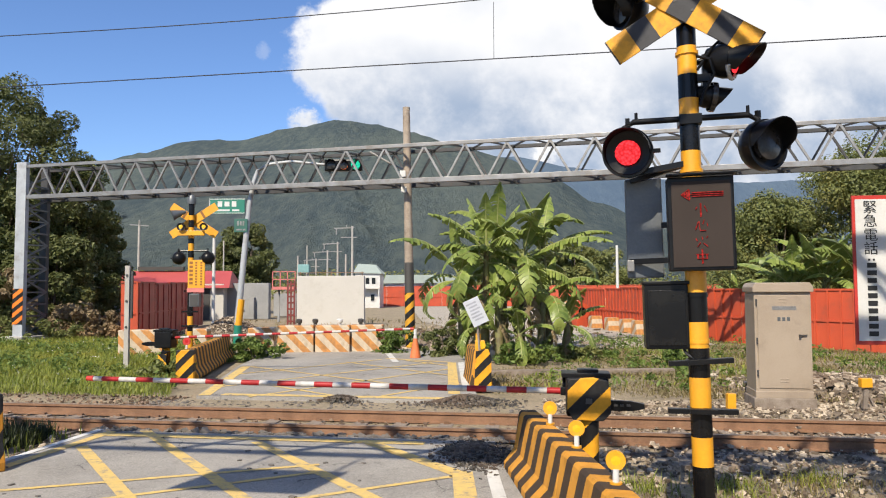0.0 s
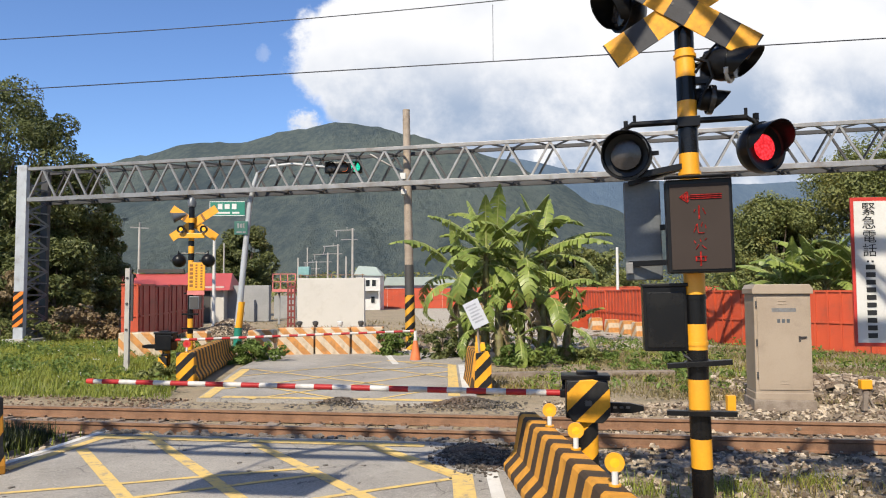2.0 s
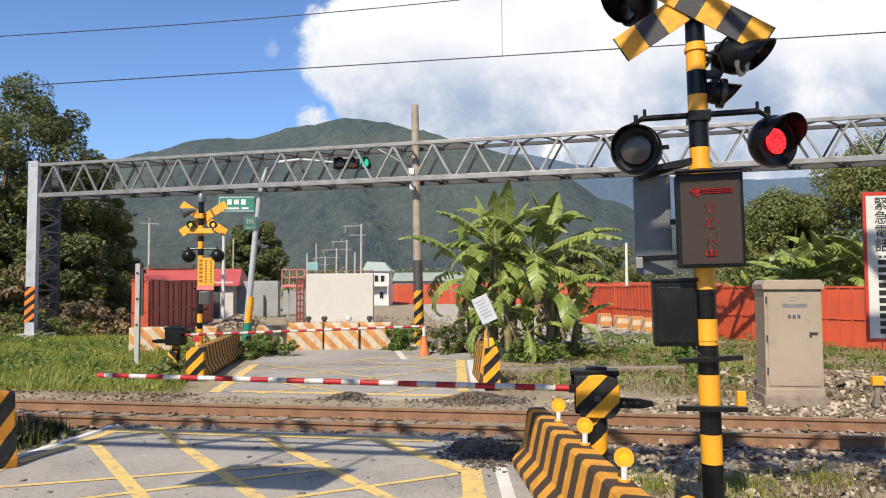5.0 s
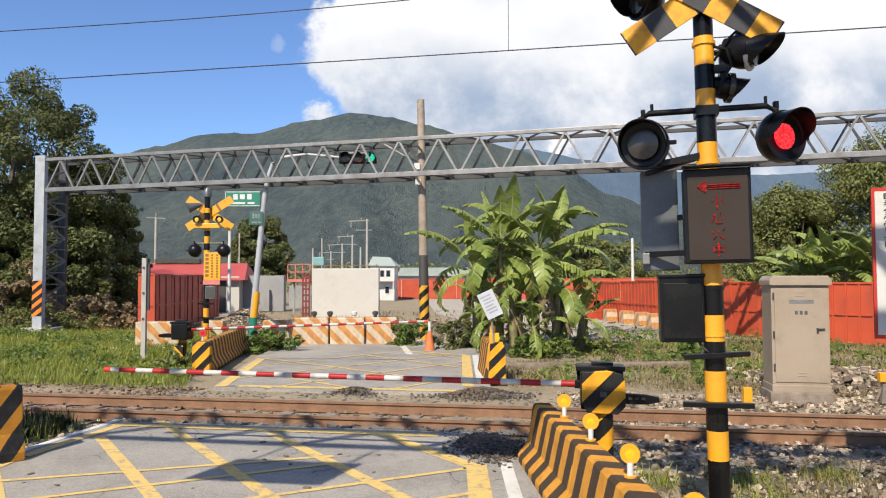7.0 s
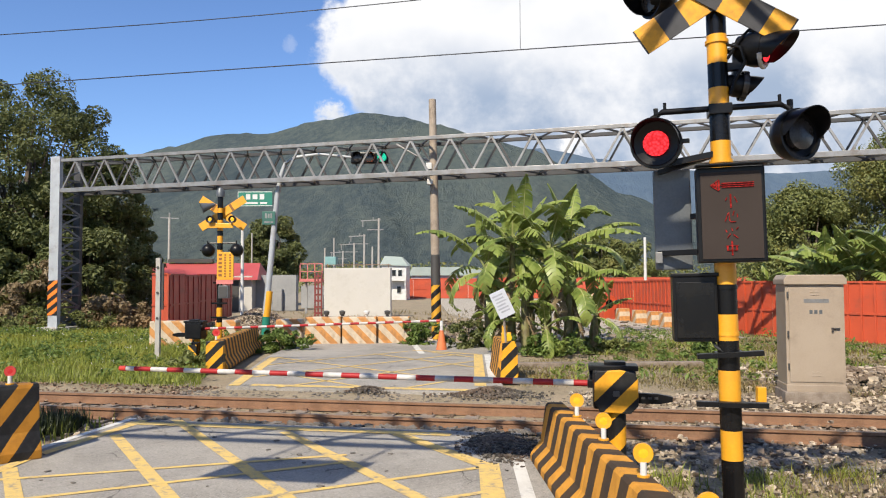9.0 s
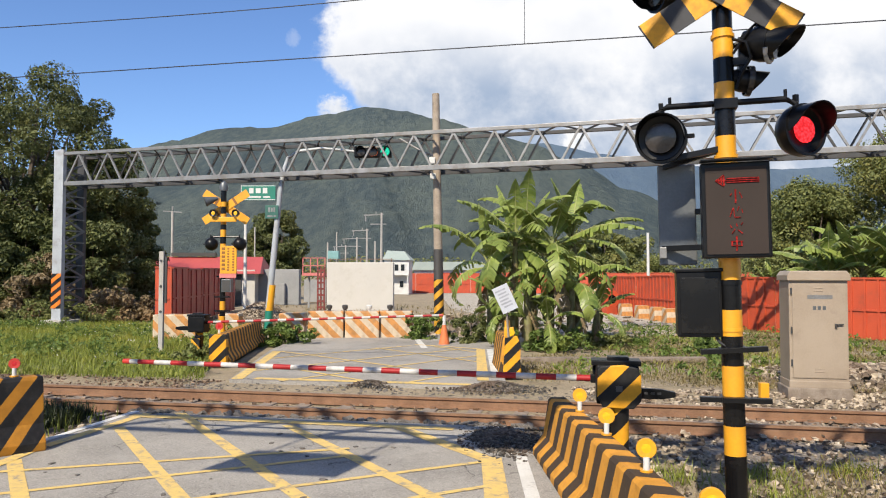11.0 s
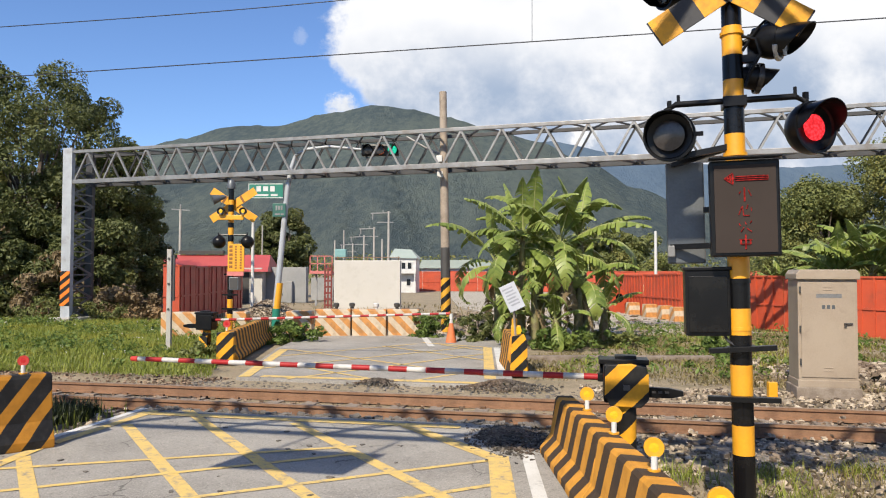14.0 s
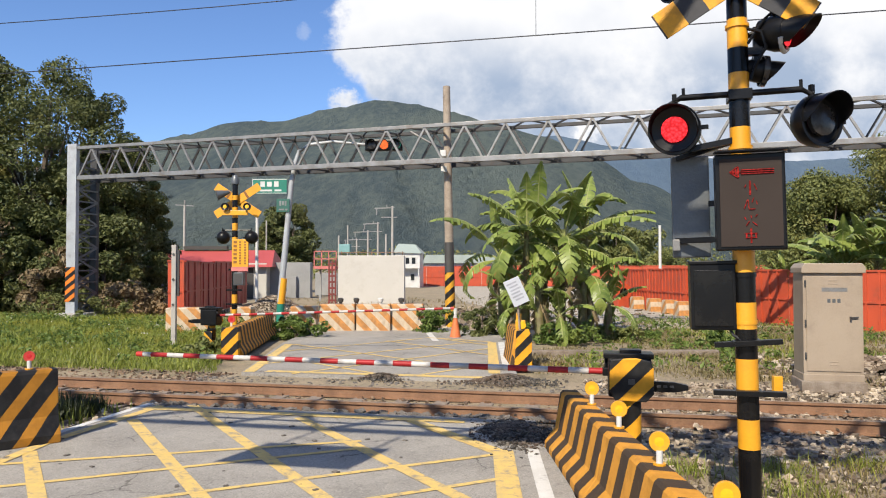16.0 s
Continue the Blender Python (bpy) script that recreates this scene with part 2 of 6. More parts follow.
YEL, BLK = (0.90, 0.42, 0.025), (0.012, 0.011, 0.011)
MT = {
    "yellow": mat("yellow_paint", (0.92, 0.43, 0.02), (0.84, 0.37, 0.018), 0.4, scale=3, bump=0.08, dirt=(0.4, 0.19, 0.04), dirt_amount=0.15),
    "black": mat("black_paint", (0.009, 0.009, 0.010), (0.006, 0.006, 0.007), 0.22, scale=5, bump=0.08, dirt=(0.03, 0.027, 0.024), dirt_amount=0.3, spec=0.25),
    "blackmetal": mat("black_steel", (0.010, 0.010, 0.011), (0.007, 0.007, 0.008), 0.32, scale=6, bump=0.06, dirt=(0.03, 0.026, 0.022), dirt_amount=0.3, spec=0.2),
    "darkgrey": mat("dark_grey_plate", (0.08, 0.075, 0.07), (0.06, 0.055, 0.052), 0.5, scale=2, bump=0.05),
    "backplate": mat("weathered_grey_plate", (0.17, 0.18, 0.19), (0.13, 0.14, 0.15), 0.42, metal=0.4, scale=3),
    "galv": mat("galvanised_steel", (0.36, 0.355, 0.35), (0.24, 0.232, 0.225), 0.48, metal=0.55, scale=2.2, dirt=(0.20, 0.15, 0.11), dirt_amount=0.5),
    # dark fittings; on the gantries this tone also holds the rear side's shade
    "galvdark": mat("weathered_and_shaded_steel", (0.065, 0.065, 0.068), (0.045, 0.044, 0.045), 0.6, metal=0.1, scale=3, dirt=(0.08, 0.055, 0.04), dirt_amount=0.5),
    "cabinet": mat("beige_cabinet_paint", (0.43, 0.345, 0.262), (0.37, 0.29, 0.215), 0.45, scale=1.5, bump=0.05, dirt=(0.26, 0.20, 0.15), dirt_amount=0.4),
    "concrete": mat("concrete", (0.50, 0.47, 0.43), (0.40, 0.375, 0.34), 0.85, scale=1.2, fine=40, bump=0.25, dirt=(0.26, 0.24, 0.21), dirt_amount=0.4),
    "palewall": mat("pale_concrete", (0.63, 0.60, 0.555), (0.57, 0.54, 0.50), 0.85, scale=0.5, fine=20, bump=0.1, dirt=(0.48, 0.44, 0.38), dirt_amount=0.35),
    "greywall": mat("grey_concrete", (0.36, 0.36, 0.36), (0.28, 0.28, 0.285), 0.85, scale=0.7, fine=20, bump=0.15, dirt=(0.2, 0.2, 0.2)),
    "yline": mat("worn_yellow_marking", (0.88, 0.60, 0.17), (0.70, 0.50, 0.19), 0.75, scale=11, fine=110, bump=0.3, dirt=(0.32, 0.28, 0.23), dirt_amount=1.0),
    "wline": mat("worn_white_marking", (0.82, 0.80, 0.76), (0.66, 0.64, 0.60), 0.75, scale=3, fine=90, bump=0.3, dirt=(0.30, 0.28, 0.26), dirt_amount=0.7),
    "soil": mat("dry_soil", (0.36, 0.285, 0.19), (0.25, 0.20, 0.13), 0.95, scale=0.8, fine=35, bump=0.7, dirt=(0.11, 0.12, 0.05), dirt_amount=0.7, specks=0.3),
    "lawn": mat("grassy_soil", (0.15, 0.19, 0.04), (0.20, 0.19, 0.07), 0.95, scale=0.7, fine=30, bump=0.7),
    "ballast": mat("ballast_bed", (0.25, 0.215, 0.18), (0.15, 0.125, 0.105), 0.95, scale=3, fine=22, bump=0.9, specks=0.7),
    "rail": mat("rusty_rail", (0.34, 0.185, 0.105), (0.22, 0.115, 0.065), 0.7, metal=0.2, scale=4, fine=50, bump=0.3, dirt=(0.30, 0.18, 0.11)),
    "railtop": mat("worn_rail_head", (0.46, 0.33, 0.24), (0.38, 0.26, 0.18), 0.45, metal=0.4, scale=8),
    "sleeper": mat("weathered_sleeper", (0.33, 0.27, 0.22), (0.22, 0.17, 0.13), 0.9, scale=6, fine=50, bump=0.5, dirt=(0.12, 0.08, 0.06)),
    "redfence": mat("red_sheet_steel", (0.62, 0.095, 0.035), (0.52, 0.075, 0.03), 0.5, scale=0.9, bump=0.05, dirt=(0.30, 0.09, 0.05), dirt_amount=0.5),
    # darker copy of the red sheet, shade of the turned-away side included
    "reddark": mat("shaded_red_sheet_steel", (0.50, 0.055, 0.038), (0.38, 0.042, 0.03), 0.5, scale=0.9, bump=0.05, dirt=(0.18, 0.05, 0.04), dirt_amount=0.6),
    "oxide": mat("red_oxide_steel", (0.24, 0.035, 0.03), (0.17, 0.028, 0.024), 0.6, scale=3, dirt=(0.16, 0.09, 0.06)),
    "redroof": mat("red_roof_sheet", (0.55, 0.10, 0.09), (0.46, 0.08, 0.075), 0.5, scale=0.6),
    "wood": mat("weathered_pole_wood", (0.44, 0.36, 0.285), (0.33, 0.26, 0.20), 0.85, scale=5, fine=50, bump=0.4, dirt=(0.14, 0.10, 0.08)),
    "white": mat("white_paint", (0.74, 0.73, 0.71), (0.66, 0.65, 0.63), 0.45, scale=3, bump=0.05, dirt=(0.45, 0.42, 0.38), dirt_amount=0.25),
    "red": mat("red_paint", (0.58, 0.045, 0.03), (0.50, 0.035, 0.025), 0.45, scale=3, bump=0.05),
    "orange": mat("orange_plastic", (0.80, 0.20, 0.06), (0.70, 0.16, 0.05), 0.5, scale=5, bump=0.08),
    "green": mat("green_sign", (0.02, 0.22, 0.15), (0.018, 0.19, 0.13), 0.4, scale=3, bump=0.03),
    "ink": mat("black_lettering", (0.015, 0.015, 0.015), None, 0.5, bump=0),
    "greyink": mat("grey_lettering", (0.44, 0.45, 0.50), None, 0.6, bump=0),
    "reflector": mat("amber_reflector", (0.95, 0.55, 0.02), (0.90, 0.48, 0.02), 0.25, scale=20, bump=0.1),
    "redreflector": mat("red_reflector", (0.60, 0.02, 0.03), (0.5, 0.02, 0.02), 0.25, scale=20, bump=0.1),
    "darklens": mat("unlit_lens", (0.055, 0.05, 0.05), (0.04, 0.035, 0.035), 0.2, scale=30, bump=0.1),
    "ledface": mat("dark_led_panel", (0.046, 0.033, 0.028), (0.038, 0.027, 0.023), 0.6, scale=2, fine=200, bump=0.05, spec=0.2),
    "wire": mat("dark_wire", (0.05, 0.05, 0.055), None, 0.5, metal=0.5, bump=0),
    "bark": mat("bark", (0.17, 0.13, 0.095), (0.10, 0.075, 0.055), 0.9, scale=5, fine=30, bump=0.7),
    "stem": mat("banana_stem", (0.26, 0.26, 0.09), (0.13, 0.09, 0.045), 0.6, scale=4, bump=0.2),
    "rubble": mat("crumbled_asphalt", (0.20, 0.175, 0.155), (0.12, 0.105, 0.09), 0.95, scale=5, fine=40, bump=0.6),
    # near-black green: the barrier's shadow is put into the blade colour
    "grassdark": leafy("shadow_dark_blades", (0.014, 0.022, 0.006), (0.042, 0.056, 0.016), 0.12),
    "dryleaf": leafy("brown_dry_foliage", (0.20, 0.14, 0.075), (0.34, 0.255, 0.14), 0.2),
    "gravel": mat("pale_gravel", (0.46, 0.41, 0.34), (0.34, 0.30, 0.25), 0.95, scale=0.9, fine=26, bump=0.8, specks=0.5, dirt=(0.22, 0.19, 0.14)),
    "hill": None,
    "stone": None,
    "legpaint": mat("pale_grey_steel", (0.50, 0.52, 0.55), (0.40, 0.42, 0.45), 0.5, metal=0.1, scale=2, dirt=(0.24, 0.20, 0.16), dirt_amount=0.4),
    "leaf_dark": leafy("dark_foliage", (0.074, 0.095, 0.028), (0.182, 0.20, 0.064)),
    "leaf_mid": leafy("green_foliage", (0.12, 0.145, 0.04), (0.27, 0.29, 0.09)),
    "leaf_bush": leafy("bush_foliage", (0.08, 0.13, 0.022), (0.20, 0.28, 0.06)),
    "banana": leafy("banana_leaf", (0.085, 0.145, 0.025), (0.38, 0.45, 0.11), 0.24, 0.40, 0.25, 0.18, 1.6),
    "banana_old": leafy("dry_banana_leaf", (0.22, 0.15, 0.07), (0.30, 0.22, 0.11), 0.2),
    "midrib": mat("banana_midrib", (0.42, 0.44, 0.16), None, 0.5, bump=0.05),
    "grass": leafy("grass_blades", (0.15, 0.205, 0.025), (0.38, 0.41, 0.075), 0.35),
    "drygrass": leafy("dry_grass_blades", (0.20, 0.17, 0.07), (0.34, 0.27, 0.13), 0.3),
    "roof": mat("pale_green_roof", (0.40, 0.46, 0.42), (0.34, 0.40, 0.37), 0.5, scale=1),
    "glass": mat("dark_window_glass", (0.03, 0.035, 0.04), None, 0.1, bump=0),
    "tyre": mat("black_rubber", (0.02, 0.02, 0.02), None, 0.8),
    "lamp_red": glow("lit_red_signal", (1.0, 0.035, 0.045), 0.95),
    "led_red": glow("lit_red_diode", (1.0, 0.07, 0.06), 0.27),
    "lamp_green": glow("lit_green_signal", (0.03, 0.75, 0.45), 0.65),
    "lamp_amber": glow("lit_amber_signal", (1.0, 0.18, 0.05), 0.75),
    "mast_bands": stripes("mast_bands", (0, 0, 1), 0.4, YEL, BLK, 0.5, dirt_amount=0.1),
    "jersey": stripes("jersey_bands", (0.35, 0.92, 0.2), 0.32, (0.74, 0.34, 0.045), (0.075, 0.046, 0.026), 0.5, rough=0.8),
    "jersey_pale": stripes("faded_jersey_bands", (0.72, 0, 0.72), 0.34, (0.66, 0.54, 0.40), (0.66, 0.30, 0.09), 0.5, dirt=(0.36, 0.26, 0.17), dirt_amount=0.6),
    "jersey_diag": stripes("diagonal_jersey_bands", (0.72, 0, -0.62), 0.30, (0.62, 0.29, 0.03), BLK, 0.5, dirt_amount=0.3),
    "diag": stripes("diagonal_warning_bands", (0.7, 0, -0.7), 0.24, YEL, BLK, 0.5, dirt_amount=0.05),
    "diag_red": stripes("orange_black_warning_bands", (0.5, 0, -0.75), 0.25, (0.92, 0.24, 0.03), BLK, 0.5, dirt_amount=0.1),
    "arm": stripes("red_white_bands", (1, 0, 0), 0.39, (0.42, 0.022, 0.025), (0.64, 0.61, 0.58), 0.5, dirt_amount=0.2),
    "spiral": stripes("spiral_bands", (-0.9, 0, 1.0), 0.40, (0.78, 0.40, 0.04), BLK, 0.5, dirt_amount=0.2),
    "cone": stripes("cone_bands", (0, 0, 1), 0.9, (0.80, 0.22, 0.08), (0.75, 0.72, 0.7), 0.62, dirt_amount=0.2),
}


def stone_mat(name, low, high):
    m = bpy.data.materials.new(name)
    g = N(nodes_of(m))
    ri = g.node("ShaderNodeNewGeometry").outputs["Random Per Island"]
    co = g.node("ShaderNodeTexCoord").outputs["Object"]
    col = g.mix(g.ramp(ri, 0.2, 1.0), (*low, 1), (*high, 1))
    col = g.mix(g.math("MULTIPLY", g.ramp(g.noise(co, 0.8, 4.0), 0.45, 0.65), 0.5), col, (0.16, 0.10, 0.065, 1))
    bs = g.node("ShaderNodeBsdfPrincipled", {"Base Color": col, "Roughness": 0.9})
    g.node("ShaderNodeOutputMaterial", {"Surface": bs.outputs[0]})
    return m


def asphalt_mat():
    """Worn asphalt: bright aggregate, patches, tyre grime and fine cracks."""
    m = bpy.data.materials.new("worn_asphalt")
    g = N(nodes_of(m))
    co = g.node("ShaderNodeTexCoord").outputs["Object"]
    n1, n2, n3 = g.noise(co, 0.7, 5.0, 0.6), g.noise(co, 130.0, 3.0), g.noise(co, 7.0, 6.0, 0.7)
    cell = g.node("ShaderNodeTexVoronoi", {"Vector": co, "Scale": 95.0}).outputs["Color"]
    grit = g.node("ShaderNodeSeparateXYZ", {0: cell}).outputs[0]
    col = g.mix(g.ramp(n1, 0.36, 0.64), (0.295, 0.273, 0.245, 1), (0.22, 0.204, 0.185, 1))
    col = g.mix(g.math("MULTIPLY", g.ramp(grit, 0.72, 1.0), 0.5), col, (0.42, 0.39, 0.35, 1))
    col = g.mix(g.math("MULTIPLY", g.ramp(grit, 0.25, 0.0), 0.5), col, (0.10, 0.095, 0.09, 1))
    col = g.mix(g.math("MULTIPLY", g.ramp(n3, 0.54, 0.72), 0.45), col, (0.125, 0.115, 0.105, 1))
    col = g.mix(g.math("MULTIPLY", g.ramp(n3, 0.44, 0.30), 0.35), col, (0.34, 0.31, 0.27, 1))
    bent = g.node("ShaderNodeVectorMath", {0: co, 1: g.node("ShaderNodeVectorMath", {0: g.node("ShaderNodeTexNoise", {"Vector": co, "Scale": 3.0, "Detail": 5.0}).outputs["Color"], 1: (0.5, 0.5, 0.5)}, op="MULTIPLY").outputs[0]}, op="ADD").outputs[0]
    v = g.node("ShaderNodeTexVoronoi", {"Vector": bent, "Scale": 0.9})
    v.feature = "DISTANCE_TO_EDGE"
    crack = g.math("MULTIPLY", g.ramp(v.outputs["Distance"], 0.010, 0.002), g.ramp(n1, 0.46, 0.56))
    col = g.mix(g.math("MULTIPLY", crack, 0.75), col, (0.05, 0.045, 0.04, 1))
    bs = g.node("ShaderNodeBsdfPrincipled", {"Base Color": col, "Roughness": 0.85, "Specular IOR Level": 0.35})
    bp = g.node("ShaderNodeBump", {"Strength": 0.5, "Distance": 0.008, "Height": g.math("SUBTRACT", g.math("ADD", n2, g.math("MULTIPLY", grit, 0.6)), crack)})
    g.put(bs.inputs["Normal"], bp.outputs[0])
    g.node("ShaderNodeOutputMaterial", {"Surface": bs.outputs[0]})
    return m


def hill_mat(name, dark, light, scale):
    m = bpy.data.materials.new(name)
    g = N(nodes_of(m))
    co = g.node("ShaderNodeTexCoord").outputs["Object"]
    co = g.node("ShaderNodeVectorMath", {0: co, 1: (1.0, 0.22, 0.8)}, op="MULTIPLY").outputs[0]
    n1, n2 = g.noise(co, scale, 6.0, 0.6), g.noise(co, scale * 16, 7.0, 0.75)
    f = g.math("ADD", g.math("MULTIPLY", n1, 0.5), g.math("MULTIPLY", n2, 0.5))
    col = g.mix(g.ramp(f, 0.38, 0.62), (*dark, 1), (*light, 1))
    bs = g.node("ShaderNodeBsdfPrincipled", {"Base Color": col, "Roughness": 1.0, "Specular IOR Level": 0.0})
    bp = g.node("ShaderNodeBump", {"Strength": 1.0, "Distance": 14.0, "Height": n2})
    g.put(bs.inputs["Normal"], bp.outputs[0])
    g.node("ShaderNodeOutputMaterial", {"Surface": bs.outputs[0]})
    return m


MT["stone"] = stone_mat("ballast_stone", (0.10, 0.074, 0.052), (0.46, 0.38, 0.29))
MT["darkstone"] = stone_mat("dark_asphalt_crumb", (0.028, 0.025, 0.022), (0.12, 0.105, 0.088))
MT["ruststone"] = stone_mat("rust_stained_stone", (0.075, 0.048, 0.032), (0.31, 0.215, 0.145))
MT["asphalt"] = asphalt_mat()
# distance haze is mixed into both hill base colours as blue-grey
MT["hill"] = hill_mat("hazy_forested_hillside", (0.056, 0.075, 0.086), (0.102, 0.122, 0.114), 0.004)
MT["farhill"] = hill_mat("haze_blue_mountain", (0.072, 0.104, 0.150), (0.090, 0.125, 0.168), 0.002)


# ---- mesh building ----
class Mb:
    """Collects faces for one mesh."""

    def __init__(self):
        self.v, self.f = [], []

    def add(self, verts, faces):
        o = len(self.v)
        self.v += [tuple(p) for p in verts]
        self.f += [tuple(i + o for i in q) for q in faces]
        return self

    def box(self, c, s, m=None):
        p = [Vector((x * s[0] / 2, y * s[1] / 2, z * s[2] / 2)) for x in (-1, 1) for y in (-1, 1) for z in (-1, 1)]
        p = [(m @ q if m else q) + Vector(c) for q in p]
        return self.add(p, [(0, 1, 3, 2), (4, 6, 7, 5), (0, 4, 5, 1), (2, 3, 7, 6), (0, 2, 6, 4), (1, 5, 7, 3)])

    def bar(self, a, b, w, h=None):
        """A square bar from a to b."""
        a, b = Vector(a), Vector(b)
        d = b - a
        m = d.to_track_quat("Z", "Y").to_matrix()
        return self.box((a + b) / 2, (w, h or w, d.length), m)

    def cyl(self, a, b, r0, r1=None, n=12, caps=True):
        return self.tube([a, b], [r0, r0 if r1 is None else r1], n, caps)

    def tube(self, pts, r, n=10, caps=True):
        pts = [Vector(p) for p in pts]
        r = r if isinstance(r, (list, tuple)) else [r] * len(pts)
        vs, fs = [], []
        for i, p in enumerate(pts):
            d = (pts[min(i + 1, len(pts) - 1)] - pts[max(i - 1, 0)]).normalized()
            ref = Vector((1, 0, 0)) if abs(d.x) < 0.8 else Vector((0, 1, 0))
            a = d.cross(ref).normalized()
            b = d.cross(a)
            for k in range(n):
                t = 2 * math.pi * k / n
                vs.append(p + (a * math.cos(t) + b * math.sin(t)) * r[i])
        for i in range(len(pts) - 1):
            for k in range(n):
                fs.append((i * n + k, i * n + (k + 1) % n, (i + 1) * n + (k + 1) % n, (i + 1) * n + k))
        if caps:
            fs.append(tuple(range(n))[::-1])
            fs.append(tuple(range((len(pts) - 1) * n, len(pts) * n)))
        return self.add(vs, fs)

    def prism(self, outline, y0, y1):
        """An outline in x, z drawn out along y."""
        n = len(outline)
        vs = [(x, y0, z) for x, z in outline] + [(x, y1, z) for x, z in outline]
        fs = [tuple(range(n)), tuple(range(2 * n - 1, n - 1, -1))]
        fs += [(i, i + n, (i + 1) % n + n, (i + 1) % n) for i in range(n)]
        return self.add(vs, fs)

    def slab(self, outline, z0, z1):
        n = len(outline)
        vs = [(x, y, z0) for x, y in outline] + [(x, y, z1) for x, y in outline]
        fs = [tuple(range(n))[::-1], tuple(range(n, 2 * n))]
        fs += [(i, (i + 1) % n, (i + 1) % n + n, i + n) for i in range(n)]
        return self.add(vs, fs)


def part(name, mb, material, parent=None, label="", bevel=0.0, smooth=False, m=None):
    me = bpy.data.meshes.new(name)
    me.from_pydata(mb.v, [], mb.f)
    bm = bmesh.new()
    bm.from_mesh(me)
    bmesh.ops.recalc_face_normals(bm, faces=bm.faces)
    if bevel:
        es = [e for e in bm.edges if len(e.link_faces) == 2 and e.calc_face_angle(0) > 0.6]
        bmesh.ops.bevel(bm, geom=es, offset=bevel, segments=2, profile=0.6, affect="EDGES", clamp_overlap=True)
    for f in bm.faces:
        f.smooth = smooth
    if smooth:
        for e in bm.edges:
            if len(e.link_faces) == 2 and e.calc_face_angle(0) > 0.7:
                e.smooth = False
    bm.to_mesh(me)
    bm.free()
    me.materials.append(material)
    ob = new(name, me)
    if parent:
        ob.parent = parent
    if m is not None:
        ob.matrix_basis = m
    if label:
        ob["label"] = label
    return ob


def raw(name, verts, faces, material, parent=None, smooth=False):
    """A large mesh straight from arrays."""
    me = bpy.data.meshes.new(name)
    me.from_pydata(verts, [], faces)
    if smooth:
        me.shade_smooth()
    me.materials.append(material)
    ob = new(name, me)
    if parent:
        ob.parent = parent
    return ob


def thing(name, m, label, category, group=""):
    ob = new(name)
    ob.empty_display_size = 0.2
    ob.matrix_basis = m
    return tagged(ob, label, category, group)


def lettering(text, size, material, name, parent, m):
    """Letters of the built-in font as a thin mesh."""
    cu = bpy.data.curves.new(name, "FONT")
    cu.body, cu.size, cu.extrude, cu.align_x, cu.align_y = text, size, 0.002, "CENTER", "CENTER"
    tmp = new(name, cu)
    me = bpy.data.meshes.new_from_object(tmp.evaluated_get(bpy.context.evaluated_depsgraph_get()))
    bpy.data.objects.remove(tmp)
    me.materials.clear()
    me.materials.append(material)
    ob = new(name, me)
    ob.parent = parent
    ob.matrix_basis = m
    return ob


TRACK = pose(0, 9.77, 0, 0, 0, -8.81)
# ---- ground, road, track, hills ----
def structure(ob, label, category):
    return tagged(ob, label, category, "", "structure")


def on_track(x, y, z=0.0):
    return TRACK @ Vector((x, y, z))


def ground_sheet():
    """One sheet to the horizon; finer near the track, with low bumps."""
    xs = np.unique(np.concatenate([np.linspace(-3000, -60, 20), np.linspace(-60, 60, 90), np.linspace(60, 3000, 20)]))
    ys = np.unique(np.concatenate([np.linspace(-600, -20, 10), np.linspace(-20, 80, 90), np.linspace(80, 4000, 24)]))
    vs, fs = [], []
    for y in ys:
        for x in xs:
            z = -0.10
            if abs(x) < 60 and -20 < y < 80:
                z += 0.05 * noise.noise(Vector((x * 0.5, y * 0.5, 0))) - 0.02
            vs.append((x, y, z))
    n = len(xs)
    for j in range(len(ys) - 1):
        for i in range(n - 1):
            fs.append((j * n + i, j * n + i + 1, (j + 1) * n + i + 1, (j + 1) * n + i))
    return structure(raw("ground", vs, fs, MT["soil"], smooth=True), "dry brown soil with sparse weeds", "ground")


def patch(name, outline, z, material, label, category="ground"):
    mb = Mb().slab(outline, z - 0.12, z)
    return structure(part(name, mb, material), label, category)


def strip(mb, a, b, w, z):
    a, b = Vector((*a, z)), Vector((*b, z))
    s = (b - a).cross(Vector((0, 0, 1))).normalized() * w / 2
    n = max(1, int((b - a).length / 0.6))
    mb.add([a + s, b + s, b - s, a - s], [(0, 1, 2, 3)])


